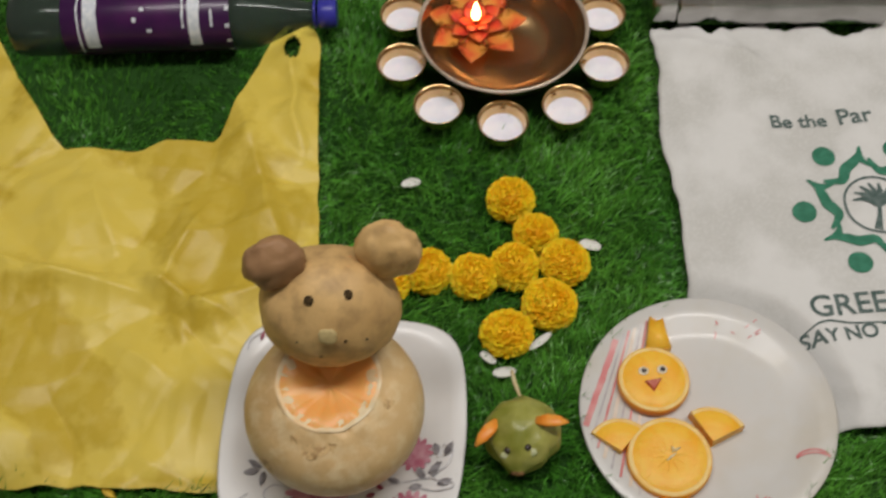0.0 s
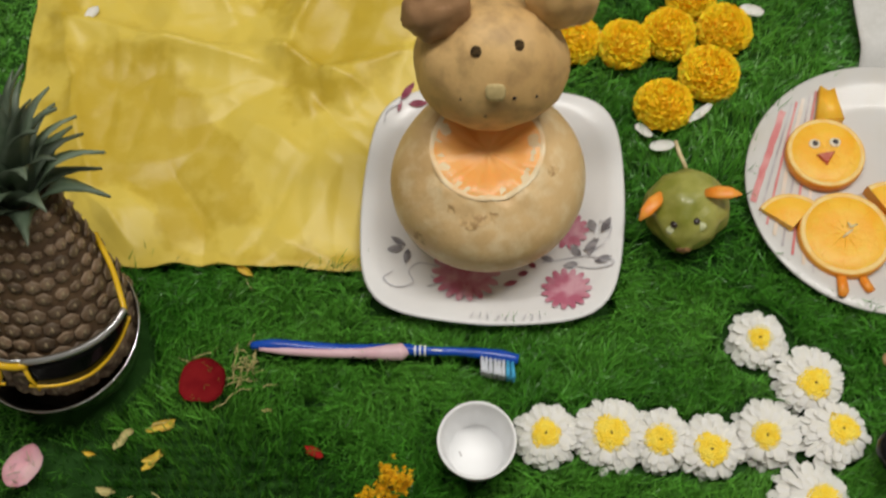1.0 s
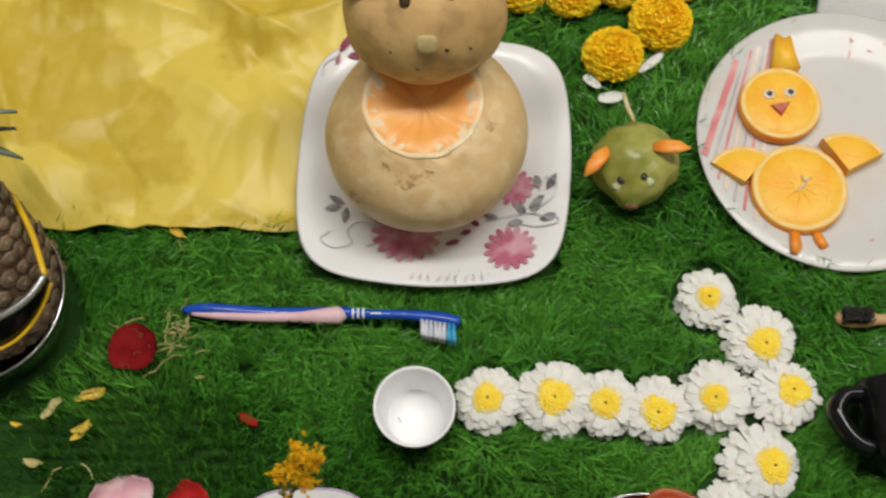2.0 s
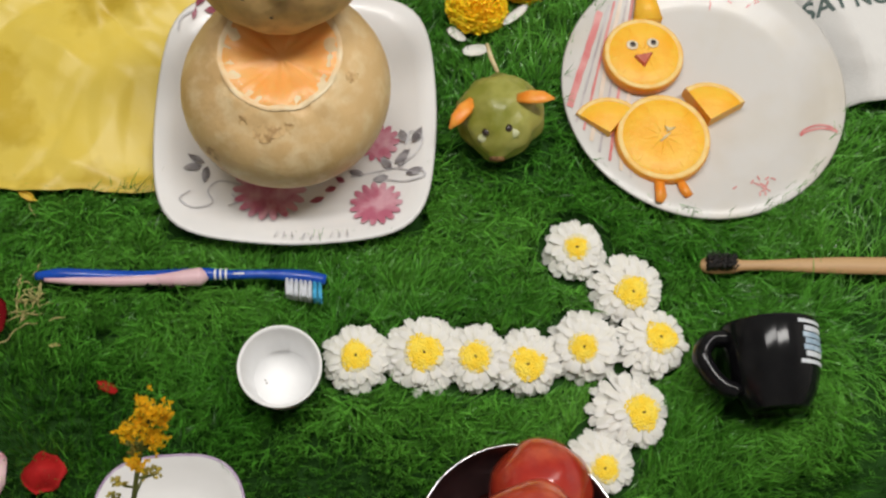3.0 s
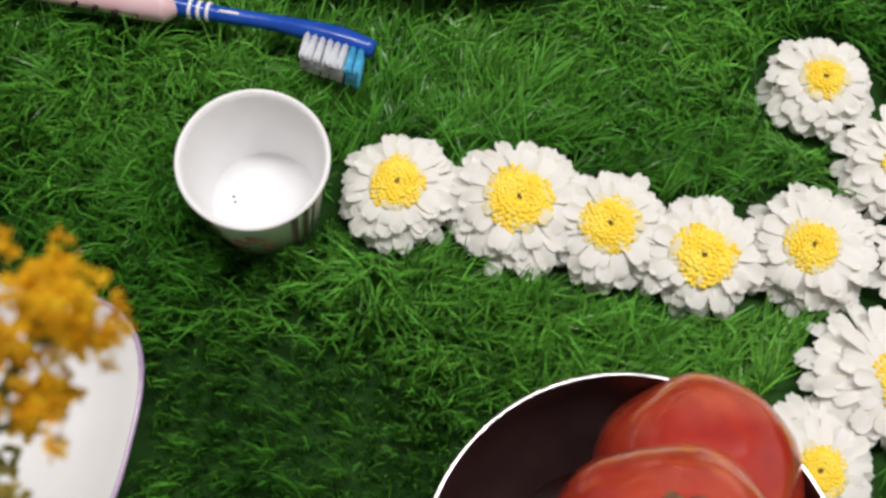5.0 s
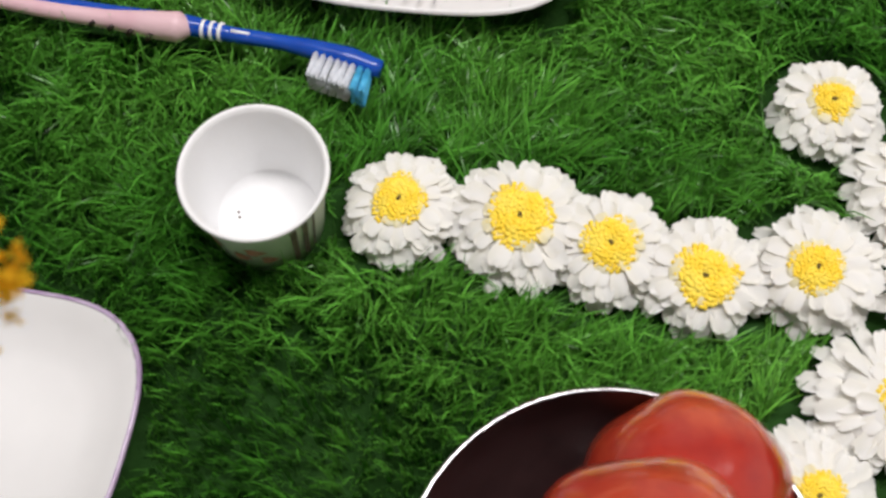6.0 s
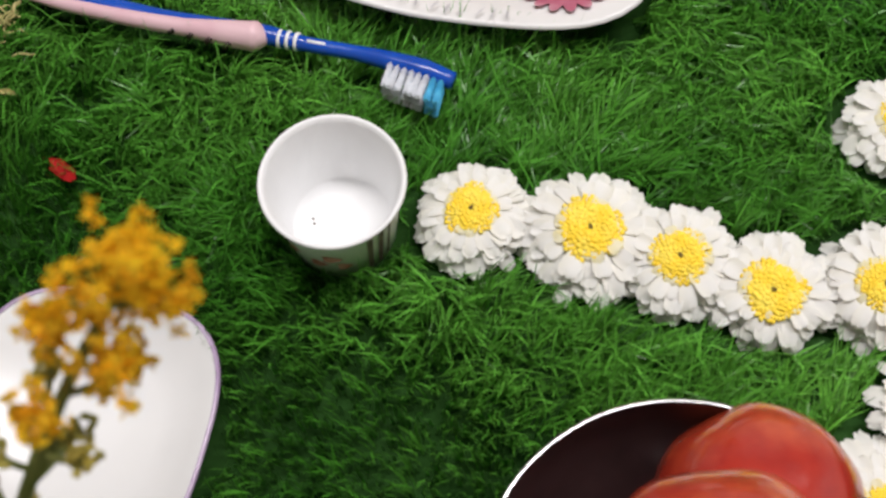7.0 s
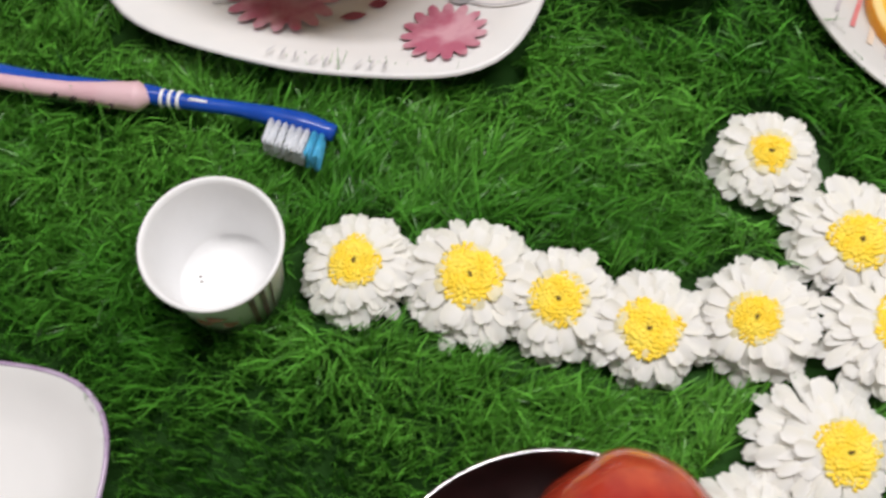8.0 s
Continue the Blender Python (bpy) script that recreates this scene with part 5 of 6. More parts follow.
steel_bowl(pose(-0.358, 0.057, 0.003), 0.0625, 0.058, "shiny steel bowl holding a pineapple")
steel_bowl(pose(-0.368, -0.134, 0.003), 0.060, 0.045, "empty shiny steel bowl on the grass")


def pineapple():
    lean = pose(-0.362, 0.051, 0.012, -26, 0, 0)
    fruit = thing("pineapple", lean, "ripe brown pineapple with grey-green leaves standing in a bowl", "pineapple")
    h = 0.157

    def rad(z):
        u = z / h
        return float(np.interp(u, (0, 0.1, 0.2, 0.35, 0.45, 0.6, 0.8, 1), (0.036, 0.050, 0.0585, 0.0585, 0.0555, 0.0485, 0.038, 0.027)))

    core = part("core", lathe([(rad(z) * 0.94, z) for z in [h * i / 16 for i in range(17)]], 40), M_PINECORE, fruit)
    bm = bmesh.new()
    rings = []
    for r, z in ((1.0, -0.002), (0.98, 0.0008), (0.8, 0.0026), (0.45, 0.0036), (0.12, 0.0040)):
        ring = []
        for i in range(6):
            a = math.pi / 3 * i + math.pi / 6
            ring.append((0.0066 * r * math.cos(a), 0.0058 * r * math.sin(a) - 0.0008 * (1 - r), z))
        rings.append(ring)
    scale_mesh = None
    spike_mesh = None
    rows = 15
    jit = random.Random(3)
    for j in range(rows):
        z = 0.006 + (h - 0.012) * j / (rows - 1)
        r = rad(z) * 0.97
        n = 24
        for i in range(n):
            a = 2 * math.pi * (i + 0.5 * (j % 2)) / n
            d = Vector((math.cos(a), math.sin(a), 0.25 * (z / h - 0.4)))
            s = r / 0.053 * 1.05
            a += jit.uniform(-0.035, 0.035)
            s *= jit.uniform(0.85, 1.12)
            mm = Matrix.Translation((r * math.cos(a), r * math.sin(a), z + jit.uniform(-0.0012, 0.0012))) @ d.to_track_quat("Z", "Y").to_matrix().to_4x4() @ pose(0, 0, 0, jit.uniform(-9, 9), jit.uniform(-9, 9), jit.uniform(-14, 14)) @ Matrix.Diagonal((s, s, jit.uniform(0.25, 0.5), 1))
            if math.sin(a) > 0.45:
                continue
            if scale_mesh is None:
                scale_mesh = part("scale", loft(rings, False, True), M_PINE, fruit, "", mm)
                spike_mesh = part("scale_tip", tube([(0, -0.001, 0.0036), (0, 0.0005, 0.0052), (0, 0.0030, 0.0058)], [0.0016, 0.001, 0.0003], 6), M_TIP, scale_mesh, "dry tan tip")
            else:
                o = again(scale_mesh, fruit, mm)
                again(spike_mesh, o, Matrix())
    rng = random.Random(6)
    shapes = []
    for k in range(40):
        f = k / 39
        a = k * 137.5 + 20
        ln = 0.050 + 0.055 * f
        if k % 8 == 0:
            w, curl = 0.0135 - 0.004 * f, 0.022 * (1 - f) + 0.014
            rg = []
            for i in range(9):
                t = i / 8
                x, z = ln * (0.10 + 0.36 * (1 - f)) * t + curl * t ** 3, ln * (1.0 - 0.2 * (1 - f)) * t - curl * 0.55 * t ** 4
                ww = w * (1 - t ** 1.8) * (0.9 + 0.3 * math.sin(3 * t)) + 0.0003
                rg.append([(x, -ww, z + 0.0), (x + 0.35 * ww, 0, z - 0.0015), (x, ww, z), (x + 0.25 * ww, 0, z + 0.0012)])
            shapes.append(part("leaf", loft(rg), M_LEAF, fruit, "", Matrix.Translation((0, 0, h - 0.012 + 0.02 * f)) @ pose(0, 0, 0, 0, 0, a)))
        else:
            s = rng.uniform(0.85, 1.15)
            again(shapes[-1], fruit, Matrix.Translation((0.012 * (1 - f) * math.cos(math.radians(a)), 0.012 * (1 - f) * math.sin(math.radians(a)), h - 0.012 + 0.022 * f)) @ pose(0, 0, 0, rng.uniform(-6, 6), rng.uniform(-6, 6), a) @ Matrix.Diagonal((s, s, s, 1)))


pineapple()


def sunglasses():
    """Wrap-round glasses sitting on the fruit."""
    g = thing("sunglasses", pose(-0.364, 0.066, -0.002), "yellow and silver wraparound sunglasses set on the pineapple", "sunglasses")
    ex, ey = 0.0715, 0.0465
    at = lambda a, z: Vector((ex * math.cos(math.radians(a)), (ey + max(0.0, 0.102 - z) * 0.55) * math.sin(math.radians(a)), z))
    mid, tops = -94, 0.1
    for s, a0, a1 in ((1, mid + 7, mid + 84), (-1, mid - 84, mid - 7)):
        def up(u):
            return 0.100 + 0.004 * u

        def down(u):
            return 0.083 - 0.004 * math.sin(math.pi * min(1, u * 1.1)) + 0.017 * max(0, u - 0.45) ** 1.3 * 1.4
        n = 20
        span = lambda i: (i / n if s > 0 else 1 - i / n)
        bm = bmesh.new()
        rows = [[bm.verts.new(at(a0 + (a1 - a0) * i / n, down(span(i)) + (up(span(i)) - down(span(i))) * v) * 1.0) for i in range(n + 1)] for v in (0, 0.33, 0.66, 1)]
        for p, q in zip(rows, rows[1:]):
            for i in range(n):
                bm.faces.new((p[i], p[i + 1], q[i + 1], q[i]))
        lens = part("lens", bm, M_LENS, g, "glossy black lens")
        lens.modifiers.new("thickness", "SOLIDIFY").thickness = 0.0015
        low = [at(a0 + (a1 - a0) * i / n, down(span(i)) - 0.0008) for i in range(n + 1)]
        part("lower_frame", tube(low, 0.0014, 8), M_YFRAME, g, "thin yellow lower frame")
        top = [at(a0 + (a1 - a0) * i / n, up(span(i)) + 0.0015) for i in range(n + 1)]
        part("brow_bar", tube(top, 0.0024, 8, squash=1.2), M_SILVER, g, "silver brow bar")
        end = a1 if s > 0 else a0
        e = at(end, 0.1045)
        arm = curve_points([e, e + Vector((-s * 0.004, 0.010, 0.001)), e + Vector((-s * 0.013, 0.030, 0.002)), e + Vector((-s * 0.028, 0.055, 0.004))], 6)
        part("temple", tube(arm, 0.0021, 8, squash=1.6), M_YFRAME, g, "yellow temple arm")
        inner = a0 if s > 0 else a1
        part("nose_pad", tube([at(inner, 0.099), at(inner + s * 1.5, 0.088), at(inner + s * 5, 0.078)], [0.002, 0.0017, 0.0013], 8), M_YFRAME, g, "yellow inner frame")
    part("bridge", tube([at(mid - 9, 0.1), at(mid - 4, 0.098), at(mid + 4, 0.098), at(mid + 9, 0.1)], 0.0032, 10), M_YFRAME, g, "yellow nose bridge")
    part("bridge_trim", tube([at(mid - 14, 0.1035), at(mid, 0.102), at(mid + 14, 0.1035)], 0.0012, 8), M_SILVER, g, "silver trim over the bridge")


sunglasses()

# ---- brass bowl of water with a floating candle and tea lights ----
M_BRASS = material("brass", (0.78, 0.54, 0.27), 0.2, 1.0, second=(0.5, 0.32, 0.14), scale=18, bump=0.05, bump_scale=150)
M_COPPER = material("copper_inside", (0.50, 0.30, 0.14), 0.16, 0.9, second=(0.38, 0.22, 0.10), scale=14, bump=0.05)
M_PALERIM = material("pale_rim", (0.72, 0.62, 0.52), 0.3, 0.6, second=(0.62, 0.5, 0.4), scale=60)
M_WAX = material("white_wax", (0.90, 0.90, 0.99), 0.35, second=(0.82, 0.82, 0.93), scale=60, sss=0.1)
M_WATER = material("water", (0.9, 0.95, 0.93), 0.03, trans=1.0, ior=1.33, bump=0.05, bump_scale=60)
M_LOTUS = material("lotus_petal", (0.8, 0.3, 0.045), 0.5, second=(0.76, 0.1, 0.02), scale=26, lo=0.42, hi=0.6, rnd=0.1, sss=0.1)
M_LOTUSRED = material("lotus_red", (0.7, 0.045, 0.015), 0.5, second=(0.8, 0.16, 0.03), scale=40, rnd=0.1)
M_FLAME = bpy.data.materials.new("flame")
M_FLAME.use_nodes = True
M_FLAME.node_tree.nodes["Principled BSDF"].inputs["Emission Color"].default_value = (1.0, 0.62, 0.2, 1)
M_FLAME.node_tree.nodes["Principled BSDF"].inputs["Emission Strength"].default_value = 9.0


def urli():
    bowl = thing("brass_bowl", pose(0.091, 0.600, 0.004), "round brass water bowl ringed by small tea light cups", "bowl")
    part("bowl_body", lathe([(0.035, 0.0), (0.045, 0.0), (0.07, 0.018), (0.082, 0.042), (0.0845, 0.049)], 72, close=(True, False)), M_BRASS, bowl)
    part("bowl_inside", lathe([(0.0825, 0.0485), (0.079, 0.04), (0.066, 0.019), (0.042, 0.004), (0.0005, 0.003)], 72, close=(False, True)), M_COPPER, bowl, "dark copper inside")
    part("rim", lathe([(0.0842, 0.0485), (0.0862, 0.0497), (0.0858, 0.0515), (0.0838, 0.0518), (0.0823, 0.049)], 72, close=(False, False)), M_PALERIM, bowl, "pale polished rim")
    water = part("water", lathe([(0.0745, 0.0325), (0.0005, 0.0325)], 64, close=(False, True)), M_WATER, bowl, "clear still water")
    water.visible_shadow = False
    for k in range(10):
        a = math.radians(-90 + 36 * k)
        c = Vector((0.1065 * math.cos(a), 0.1065 * math.sin(a), 0.014))
        cup = part("tea_light_cup", lathe([(0.006, -0.012), (0.010, -0.0105), (0.0165, -0.004), (0.0195, 0.003), (0.0222, 0.010), (0.0225, 0.014), (0.0245, 0.0195), (0.0250, 0.0205), (0.0243, 0.021), (0.0226, 0.0185), (0.0208, 0.0135), (0.0208, 0.0095), (0.0185, 0.0035), (0.0150, -0.002), (0.0090, -0.0085), (0.0005, -0.009)], 40), M_BRASS, bowl, "ribbed brass tea light cup", Matrix.Translation(c))
        part("wax", lathe([(0.0198, 0.0066), (0.013, 0.0060), (0.0005, 0.0062)], 32, close=(False, True)), M_WAX, cup, "white candle wax")
        part("bracket", tube([Vector((0.08 * math.cos(a), 0.08 * math.sin(a), 0.03)), c + Vector((-0.02 * math.cos(a), -0.02 * math.sin(a), 0.012))], 0.003, 8), M_BRASS, bowl)


urli()


def pointed_petal(ln, wd, lift, droop):
    """Thick petal along +x with a pointed tip and a raised middle."""
    rings = []
    for t, k in ((0, 0.35), (0.2, 0.72), (0.42, 1.0), (0.62, 0.92), (0.8, 0.58), (0.92, 0.26), (1.0, 0.03)):
        x, w, z = ln * t, wd * k, lift * t - droop * t * t
        rings.append([(x, -w, z + 0.22 * w), (x, 0, z - 0.0008), (x, w, z + 0.22 * w), (x, w * 0.45, z + 0.0010), (x, 0, z + 0.0016), (x, -w * 0.45, z + 0.0010)])
    return loft(rings)


def lotus():
    c = thing("floating_candle", pose(0.064, 0.613, 0.0372), "orange and red lotus shaped floating candle, lit", "candle")
    part("cup", lathe([(0.008, -0.003), (0.017, -0.002), (0.02, 0.002), (0.006, 0.003)], 24), M_LOTUSRED, c)
    for ring, (n, r0, ln, wd, lift, mat) in enumerate(((7, 0.010, 0.042, 0.0160, 0.006, M_LOTUS), (6, 0.006, 0.024, 0.0110, 0.012, M_LOTUSRED), (6, 0.004, 0.015, 0.007, 0.012, M_LOTUSRED))):
        first_petal = None
        for i in range(n):
            a = 360 * (i + 0.5 * ring) / n + 8
            mm = pose(r0 * math.cos(math.radians(a)), r0 * math.sin(math.radians(a)), 0.002 + 0.002 * ring, 0, 0, a)
            if first_petal:
                again(first_petal, c, mm)
            else:
                first_petal = part("petal", pointed_petal(ln, wd, lift, lift * 0.4), mat, c, "", mm)
    part("wick", tube([(0, 0, 0.004), (0.0003, 0, 0.014)], 0.0006, 6), M_DARK, c)
    part("flame", lathe([(0.0008, 0.012), (0.0042, 0.016), (0.0048, 0.021), (0.003, 0.030), (0.0004, 0.038)], 16), M_FLAME, c, "small bright candle flame")


lotus()

# ---- bottle and steel flask ----
M_CLEAR = material("clear_plastic", (0.15, 0.20, 0.165), 0.1, trans=0.85, ior=1.25, bump=0.15, bump_scale=60)
M_LABEL = material("purple_label", (0.038, 0.005, 0.055), 0.3, second=(0.085, 0.008, 0.09), scale=14, lo=0.5, hi=0.7, coat=0.1)
M_CAP = material("blue_cap", (0.03, 0.03, 0.3), 0.35, second=(0.04, 0.04, 0.36), scale=60)
M_GREYSTEEL = material("flask_steel", (0.5, 0.49, 0.48), 0.24, 1.0, second=(0.4, 0.39, 0.38), scale=20, stretch=(1, 0.2, 1), bump=0.05)


def bottle():
    b = thing("plastic_bottle", pose(-0.080, 0.634, 0.037, 0, -90, 2.5), "clear plastic bottle with a purple label lying down", "bottle")
    prof = [(0.0125, 0.022), (0.0128, 0.03), (0.014, 0.036), (0.02, 0.05), (0.031, 0.075), (0.0350, 0.092), (0.0352, 0.1), (0.0335, 0.104), (0.0335, 0.278), (0.0352, 0.284), (0.0350, 0.30), (0.0352, 0.315), (0.033, 0.33), (0.025, 0.335), (0.0005, 0.331)]
    bm = lathe(prof, 48, close=(False, True))
    o = part("body", bm, M_CLEAR, b)
    o.modifiers.new("thickness", "SOLIDIFY").thickness = 0.0008
    o.visible_shadow = False
    part("label", lathe([(0.0341, 0.106), (0.0345, 0.107), (0.0345, 0.276), (0.0341, 0.277)], 48, close=(False, False)), M_LABEL, b, "glossy purple wrap label")
    cap = bmesh.new()
    rings = []
    for z, r in ((0.0, 0.0138), (0.0008, 0.0148), (0.018, 0.0150), (0.0185, 0.0146)):
        rings.append([(r * (1 + 0.012 * (i % 2)) * math.cos(2 * math.pi * i / 60), r * (1 + 0.012 * (i % 2)) * math.sin(2 * math.pi * i / 60), z) for i in range(60)])
    part("cap", loft(rings, bm=cap), M_CAP, b, "dark blue ribbed screw cap")
    part("neck_ring", lathe([(0.0128, 0.021), (0.0152, 0.0215), (0.0152, 0.0235), (0.0128, 0.024)], 40, close=(False, False)), M_CAP, b)

    def bar(z0, z1, a0, a1, mat=M_WHITEPRINT, r=0.0349):
        bm = bmesh.new()
        rows = [[bm.verts.new((r * math.cos(math.radians(a0 + (a1 - a0) * i / 12)), r * math.sin(math.radians(a0 + (a1 - a0) * i / 12)), z + 0.0012 * noise.noise(Vector((i * 0.9, z * 400, 0))))) for i in range(13)] for z in (z0, z1)]
        for i in range(12):
            bm.faces.new((rows[0][i], rows[0][i + 1], rows[1][i + 1], rows[1][i]))
        part("printed_bar", bm, mat, b, "white print and painted glare on the label")

    # wavy white bars paint the label's print together with squiggles of glare
    for z0, z1, a0, a1 in ((0.1065, 0.111, -175, 175), (0.136, 0.148, -95, 60), (0.152, 0.154, -60, 20), (0.24, 0.254, -95, 60), (0.2585, 0.2605, -110, 90), (0.123, 0.1255, -60, -30), (0.2, 0.204, -48, -40), (0.192, 0.196, -30, -24), (0.185, 0.19, -66, -60)):
        bar(z0, z1, a0, a1)


bottle()


def flask():
    f = thing("steel_flask", pose(0.243, 0.664, 0.037, 0, 90, 0), "dull steel water flask lying behind the cloth bag", "flask")
    part("lid", lathe([(0.028, 0.0), (0.0325, 0.001), (0.034, 0.004), (0.034, 0.025), (0.033, 0.0262)], 48), M_STEEL, f, "polished steel screw lid")
    part("body", lathe([(0.032, 0.0265), (0.0345, 0.028), (0.035, 0.03), (0.035, 0.235), (0.0335, 0.24), (0.03, 0.242)], 56), M_GREYSTEEL, f)
    part("ring", lathe([(0.0352, 0.06), (0.0356, 0.061), (0.0352, 0.062)], 48, close=(False, False)), M_STEEL, f)


flask()

# ---- loose petals and bits ----
M_ROSE = material("red_petal", (0.16, 0.006, 0.009), 0.85, ior=1.15, second=(0.21, 0.010, 0.012), scale=80, bump=0.2)
M_REDBIT = material("bright_red_petal", (0.40, 0.010, 0.010), 0.75, ior=1.3, second=(0.32, 0.008, 0.008), scale=80, bump=0.2)
M_PINK = material("pink_petal", (0.72, 0.34, 0.4), 0.5, second=(0.78, 0.5, 0.52), scale=40, bump=0.2, sss=0.1)
M_YBIT = material("yellow_petal", (0.72, 0.5, 0.05), 0.6, second=(0.6, 0.4, 0.08), scale=100)
M_STRAW = material("straw", (0.55, 0.47, 0.2), 0.7, second=(0.42, 0.36, 0.14), scale=100)


def cupped(rx, ry, cup, seed, heart=0.0, n=18, k=6, ragged=0.12):
    """A curved petal of some thickness."""
    bm = bmesh.new()
    tops = []
    for side in (1, -1):
        rows = []
        for j in range(k + 1):
            row = []
            for i in range(n):
                a = 2 * math.pi * i / n
                t = max(j / k, 0.02)
                w = 1 + ragged * noise.noise(Vector((1.6 * math.cos(a), 1.6 * math.sin(a), seed))) - heart * math.exp(-((a - math.pi / 2) / 0.35) ** 2) * 0.35
                x, y = rx * t * w * math.cos(a), ry * t * w * math.sin(a)
                z = cup * t * t * (1 + 0.5 * noise.noise(Vector((math.cos(a) * 1.5, math.sin(a) * 1.5, seed + 5)))) + 0.0004 * side * (1 - 0.6 * t)
                row.append(bm.verts.new((x, y, z)))
            rows.append(row)
        for p, q in zip(rows, rows[1:]):
            for i in range(n):
                f = (p[i], p[(i + 1) % n], q[(i + 1) % n], q[i])
                bm.faces.new(f if side > 0 else f[::-1])
        tops.append(rows[-1])
    for i in range(n):
        bm.faces.new((tops[0][i], tops[1][i], tops[1][(i + 1) % n], tops[0][(i + 1) % n]))
    return bm


def loose(name, x, y, rx, ry, cup, turn, mat, label, tilt=0, z=0.0125, heart=0.0, group="", ragged=0.15):
    solid(name, cupped(rx, ry, cup, x * 50 + y * 31, heart, ragged=ragged), mat, pose(x, y, z, tilt, 0, turn), label, "petal", group)


loose("rose_petal", -0.2550, 0.0315, 0.0175, 0.0185, 0.005, 170, M_ROSE, "dark red velvety rose petal on the grass", heart=0.6, z=0.0205)
loose("petal_bit", -0.1690, -0.0175, 0.0085, 0.0032, 0.002, -25, M_REDBIT, "small crumpled bright red petal bit", ragged=0.5)
for x, y, a, s in ((-0.256, -0.070, 20, 0.023), (-0.252, -0.073, 80, 0.021)):
    solid("pink_petal", cupped(s, s * 0.9, 0.014, x * 40, 0), M_PINK, pose(x, y, 0.024, 155, 12, a), "cupped pale pink rose petal on the grass", "petal", "pink petals")
solid("pink_petal", cupped(0.017, 0.012, 0.006, 2.0, 0), M_PINK, pose(-0.382, -0.034, 0.014, 10, 5, 60), "pale pink petal lying on the grass", "petal", "pink petals")
solid("red_petal", cupped(0.0150, 0.0140, 0.012, 3.3, 0, ragged=0.3), M_REDBIT, pose(-0.209, -0.073, 0.025, 172, 0, 40), "cupped bright red rose petal on the grass", "petal")
for x, y, rx, ry, a in ((0.0914, 0.2362, 0.0105, 0.0048, 8), (0.0772, 0.2501, 0.0085, 0.0038, -40), (0.1237, 0.2667, 0.0125, 0.0035, 40), (0.1716, 0.3658, 0.0105, 0.0055, -15), (0.0034, 0.4345, 0.0100, 0.0050, 10), (0.047, 0.342, 0.008, 0.004, 15)):
    loose("white_petal", x, y, rx, ry, 0.003, a, M_PETAL, "single white petal fallen on the grass", z=0.0145, group="fallen white petals")
loose("white_petal", -0.3897, 0.3566, 0.008, 0.0045, 0.002, 50, M_PETAL, "single white petal lying on the yellow bag", z=0.0245, group="fallen white petals")
for x, y, rx, ry, a in ((-0.2828, -0.0013, 0.0105, 0.0042, 15), (-0.2877, -0.0267, 0.0100, 0.0045, 40), (-0.3352, -0.023, 0.0055, 0.0014, -5), (-0.2351, 0.1240, 0.0075, 0.0022, -35)):
    loose("yellow_petal", x, y, rx, ry, 0.0025, a, M_YBIT, "crumpled yellow petal on the grass", group="yellow petal bits", ragged=0.75)
for x, y, rx, ry, a in ((-0.3115, -0.0108, 0.0085, 0.0032, 50), (-0.3189, -0.05, 0.0085, 0.0024, -5), (-0.2065, 0.0126, 0.004, 0.0014, 5)):
    loose("dry_petal", x, y, rx, ry, 0.0025, a, M_STRAW, "dry straw-coloured petal on the grass", group="dry petal bits", ragged=0.7)
rng = random.Random(12)


def strand(x, y, ln, a, spread):
    pts = [(x, y, 0.014)]
    for i in range(4):
        a += rng.uniform(-spread, spread)
        x, y = x + ln / 4 * math.cos(a), y + ln / 4 * math.sin(a)
        pts.append((x, y, 0.015 + rng.uniform(-0.002, 0.003)))
    return tube(curve_points(pts, 3), [0.0005] * 10 + [0.0003] * 3, 6)


for i in range(34):
    x, y = -0.2290 + rng.gauss(0, 0.006), 0.043 + rng.gauss(0, 0.009)
    solid("straw_strand", strand(x, y, rng.uniform(0.008, 0.015), rng.gauss(0.9, 0.7) + math.pi * (i % 2 * (x > -0.23)), 0.6), M_STRAW, Matrix(), "thin dry straw-coloured flower strand", "plant debris", "dry strands by the rose petal")
for x, y, ln, a in ((-0.2782, 0.0525, 0.02, -0.5), (-0.2680, 0.0515, 0.022, 0.2), (-0.298, -0.0528, 0.022, 3.9), (-0.285, -0.05, 0.016, -0.4), (-0.296, -0.004, 0.02, 0.5), (-0.248, 0.012, 0.02, 0.3), (-0.233, 0.118, 0.012, -1.2), (-0.212, 0.03, 0.012, 0.4)):
    solid("straw_strand", strand(x, y, ln, a, 0.35), M_STRAW, Matrix(), "thin dry straw-coloured flower strand", "plant debris", "dry strands on the grass")

# ---- grass of the mat, kept clear of what lies on it ----
CLEAR = [(-0.043, 0.181, 0.088), (0.263, 0.2027, 0.095), (-0.0517, -0.0127, 0.02), (0.1054, 0.1733, 0.02), (0.1, -0.135, 0.045),
         (-0.36, 0.055, 0.05), (0.091, 0.6, 0.09), (-0.122, -0.118, 0.04)]

INSIDE = [(-0.0517, -0.013, 0.0225), (-0.1225, -0.118, 0.0530), (0.263, 0.203, 0.098), (0.0995, -0.137, 0.060), (-0.358, 0.057, 0.057), (-0.368, -0.134, 0.054), (0.1054, 0.1733, 0.026), (0.091, 0.6, 0.082)]
INSIDE += [(o.matrix_basis.translation.x, o.matrix_basis.translation.y, 0.0262) for o in scene.objects if o.name.startswith("chrysanthemum")]
INSIDE += [(o.matrix_basis.translation.x, o.matrix_basis.translation.y, 0.0190) for o in scene.objects if o.name.startswith("marigold")]


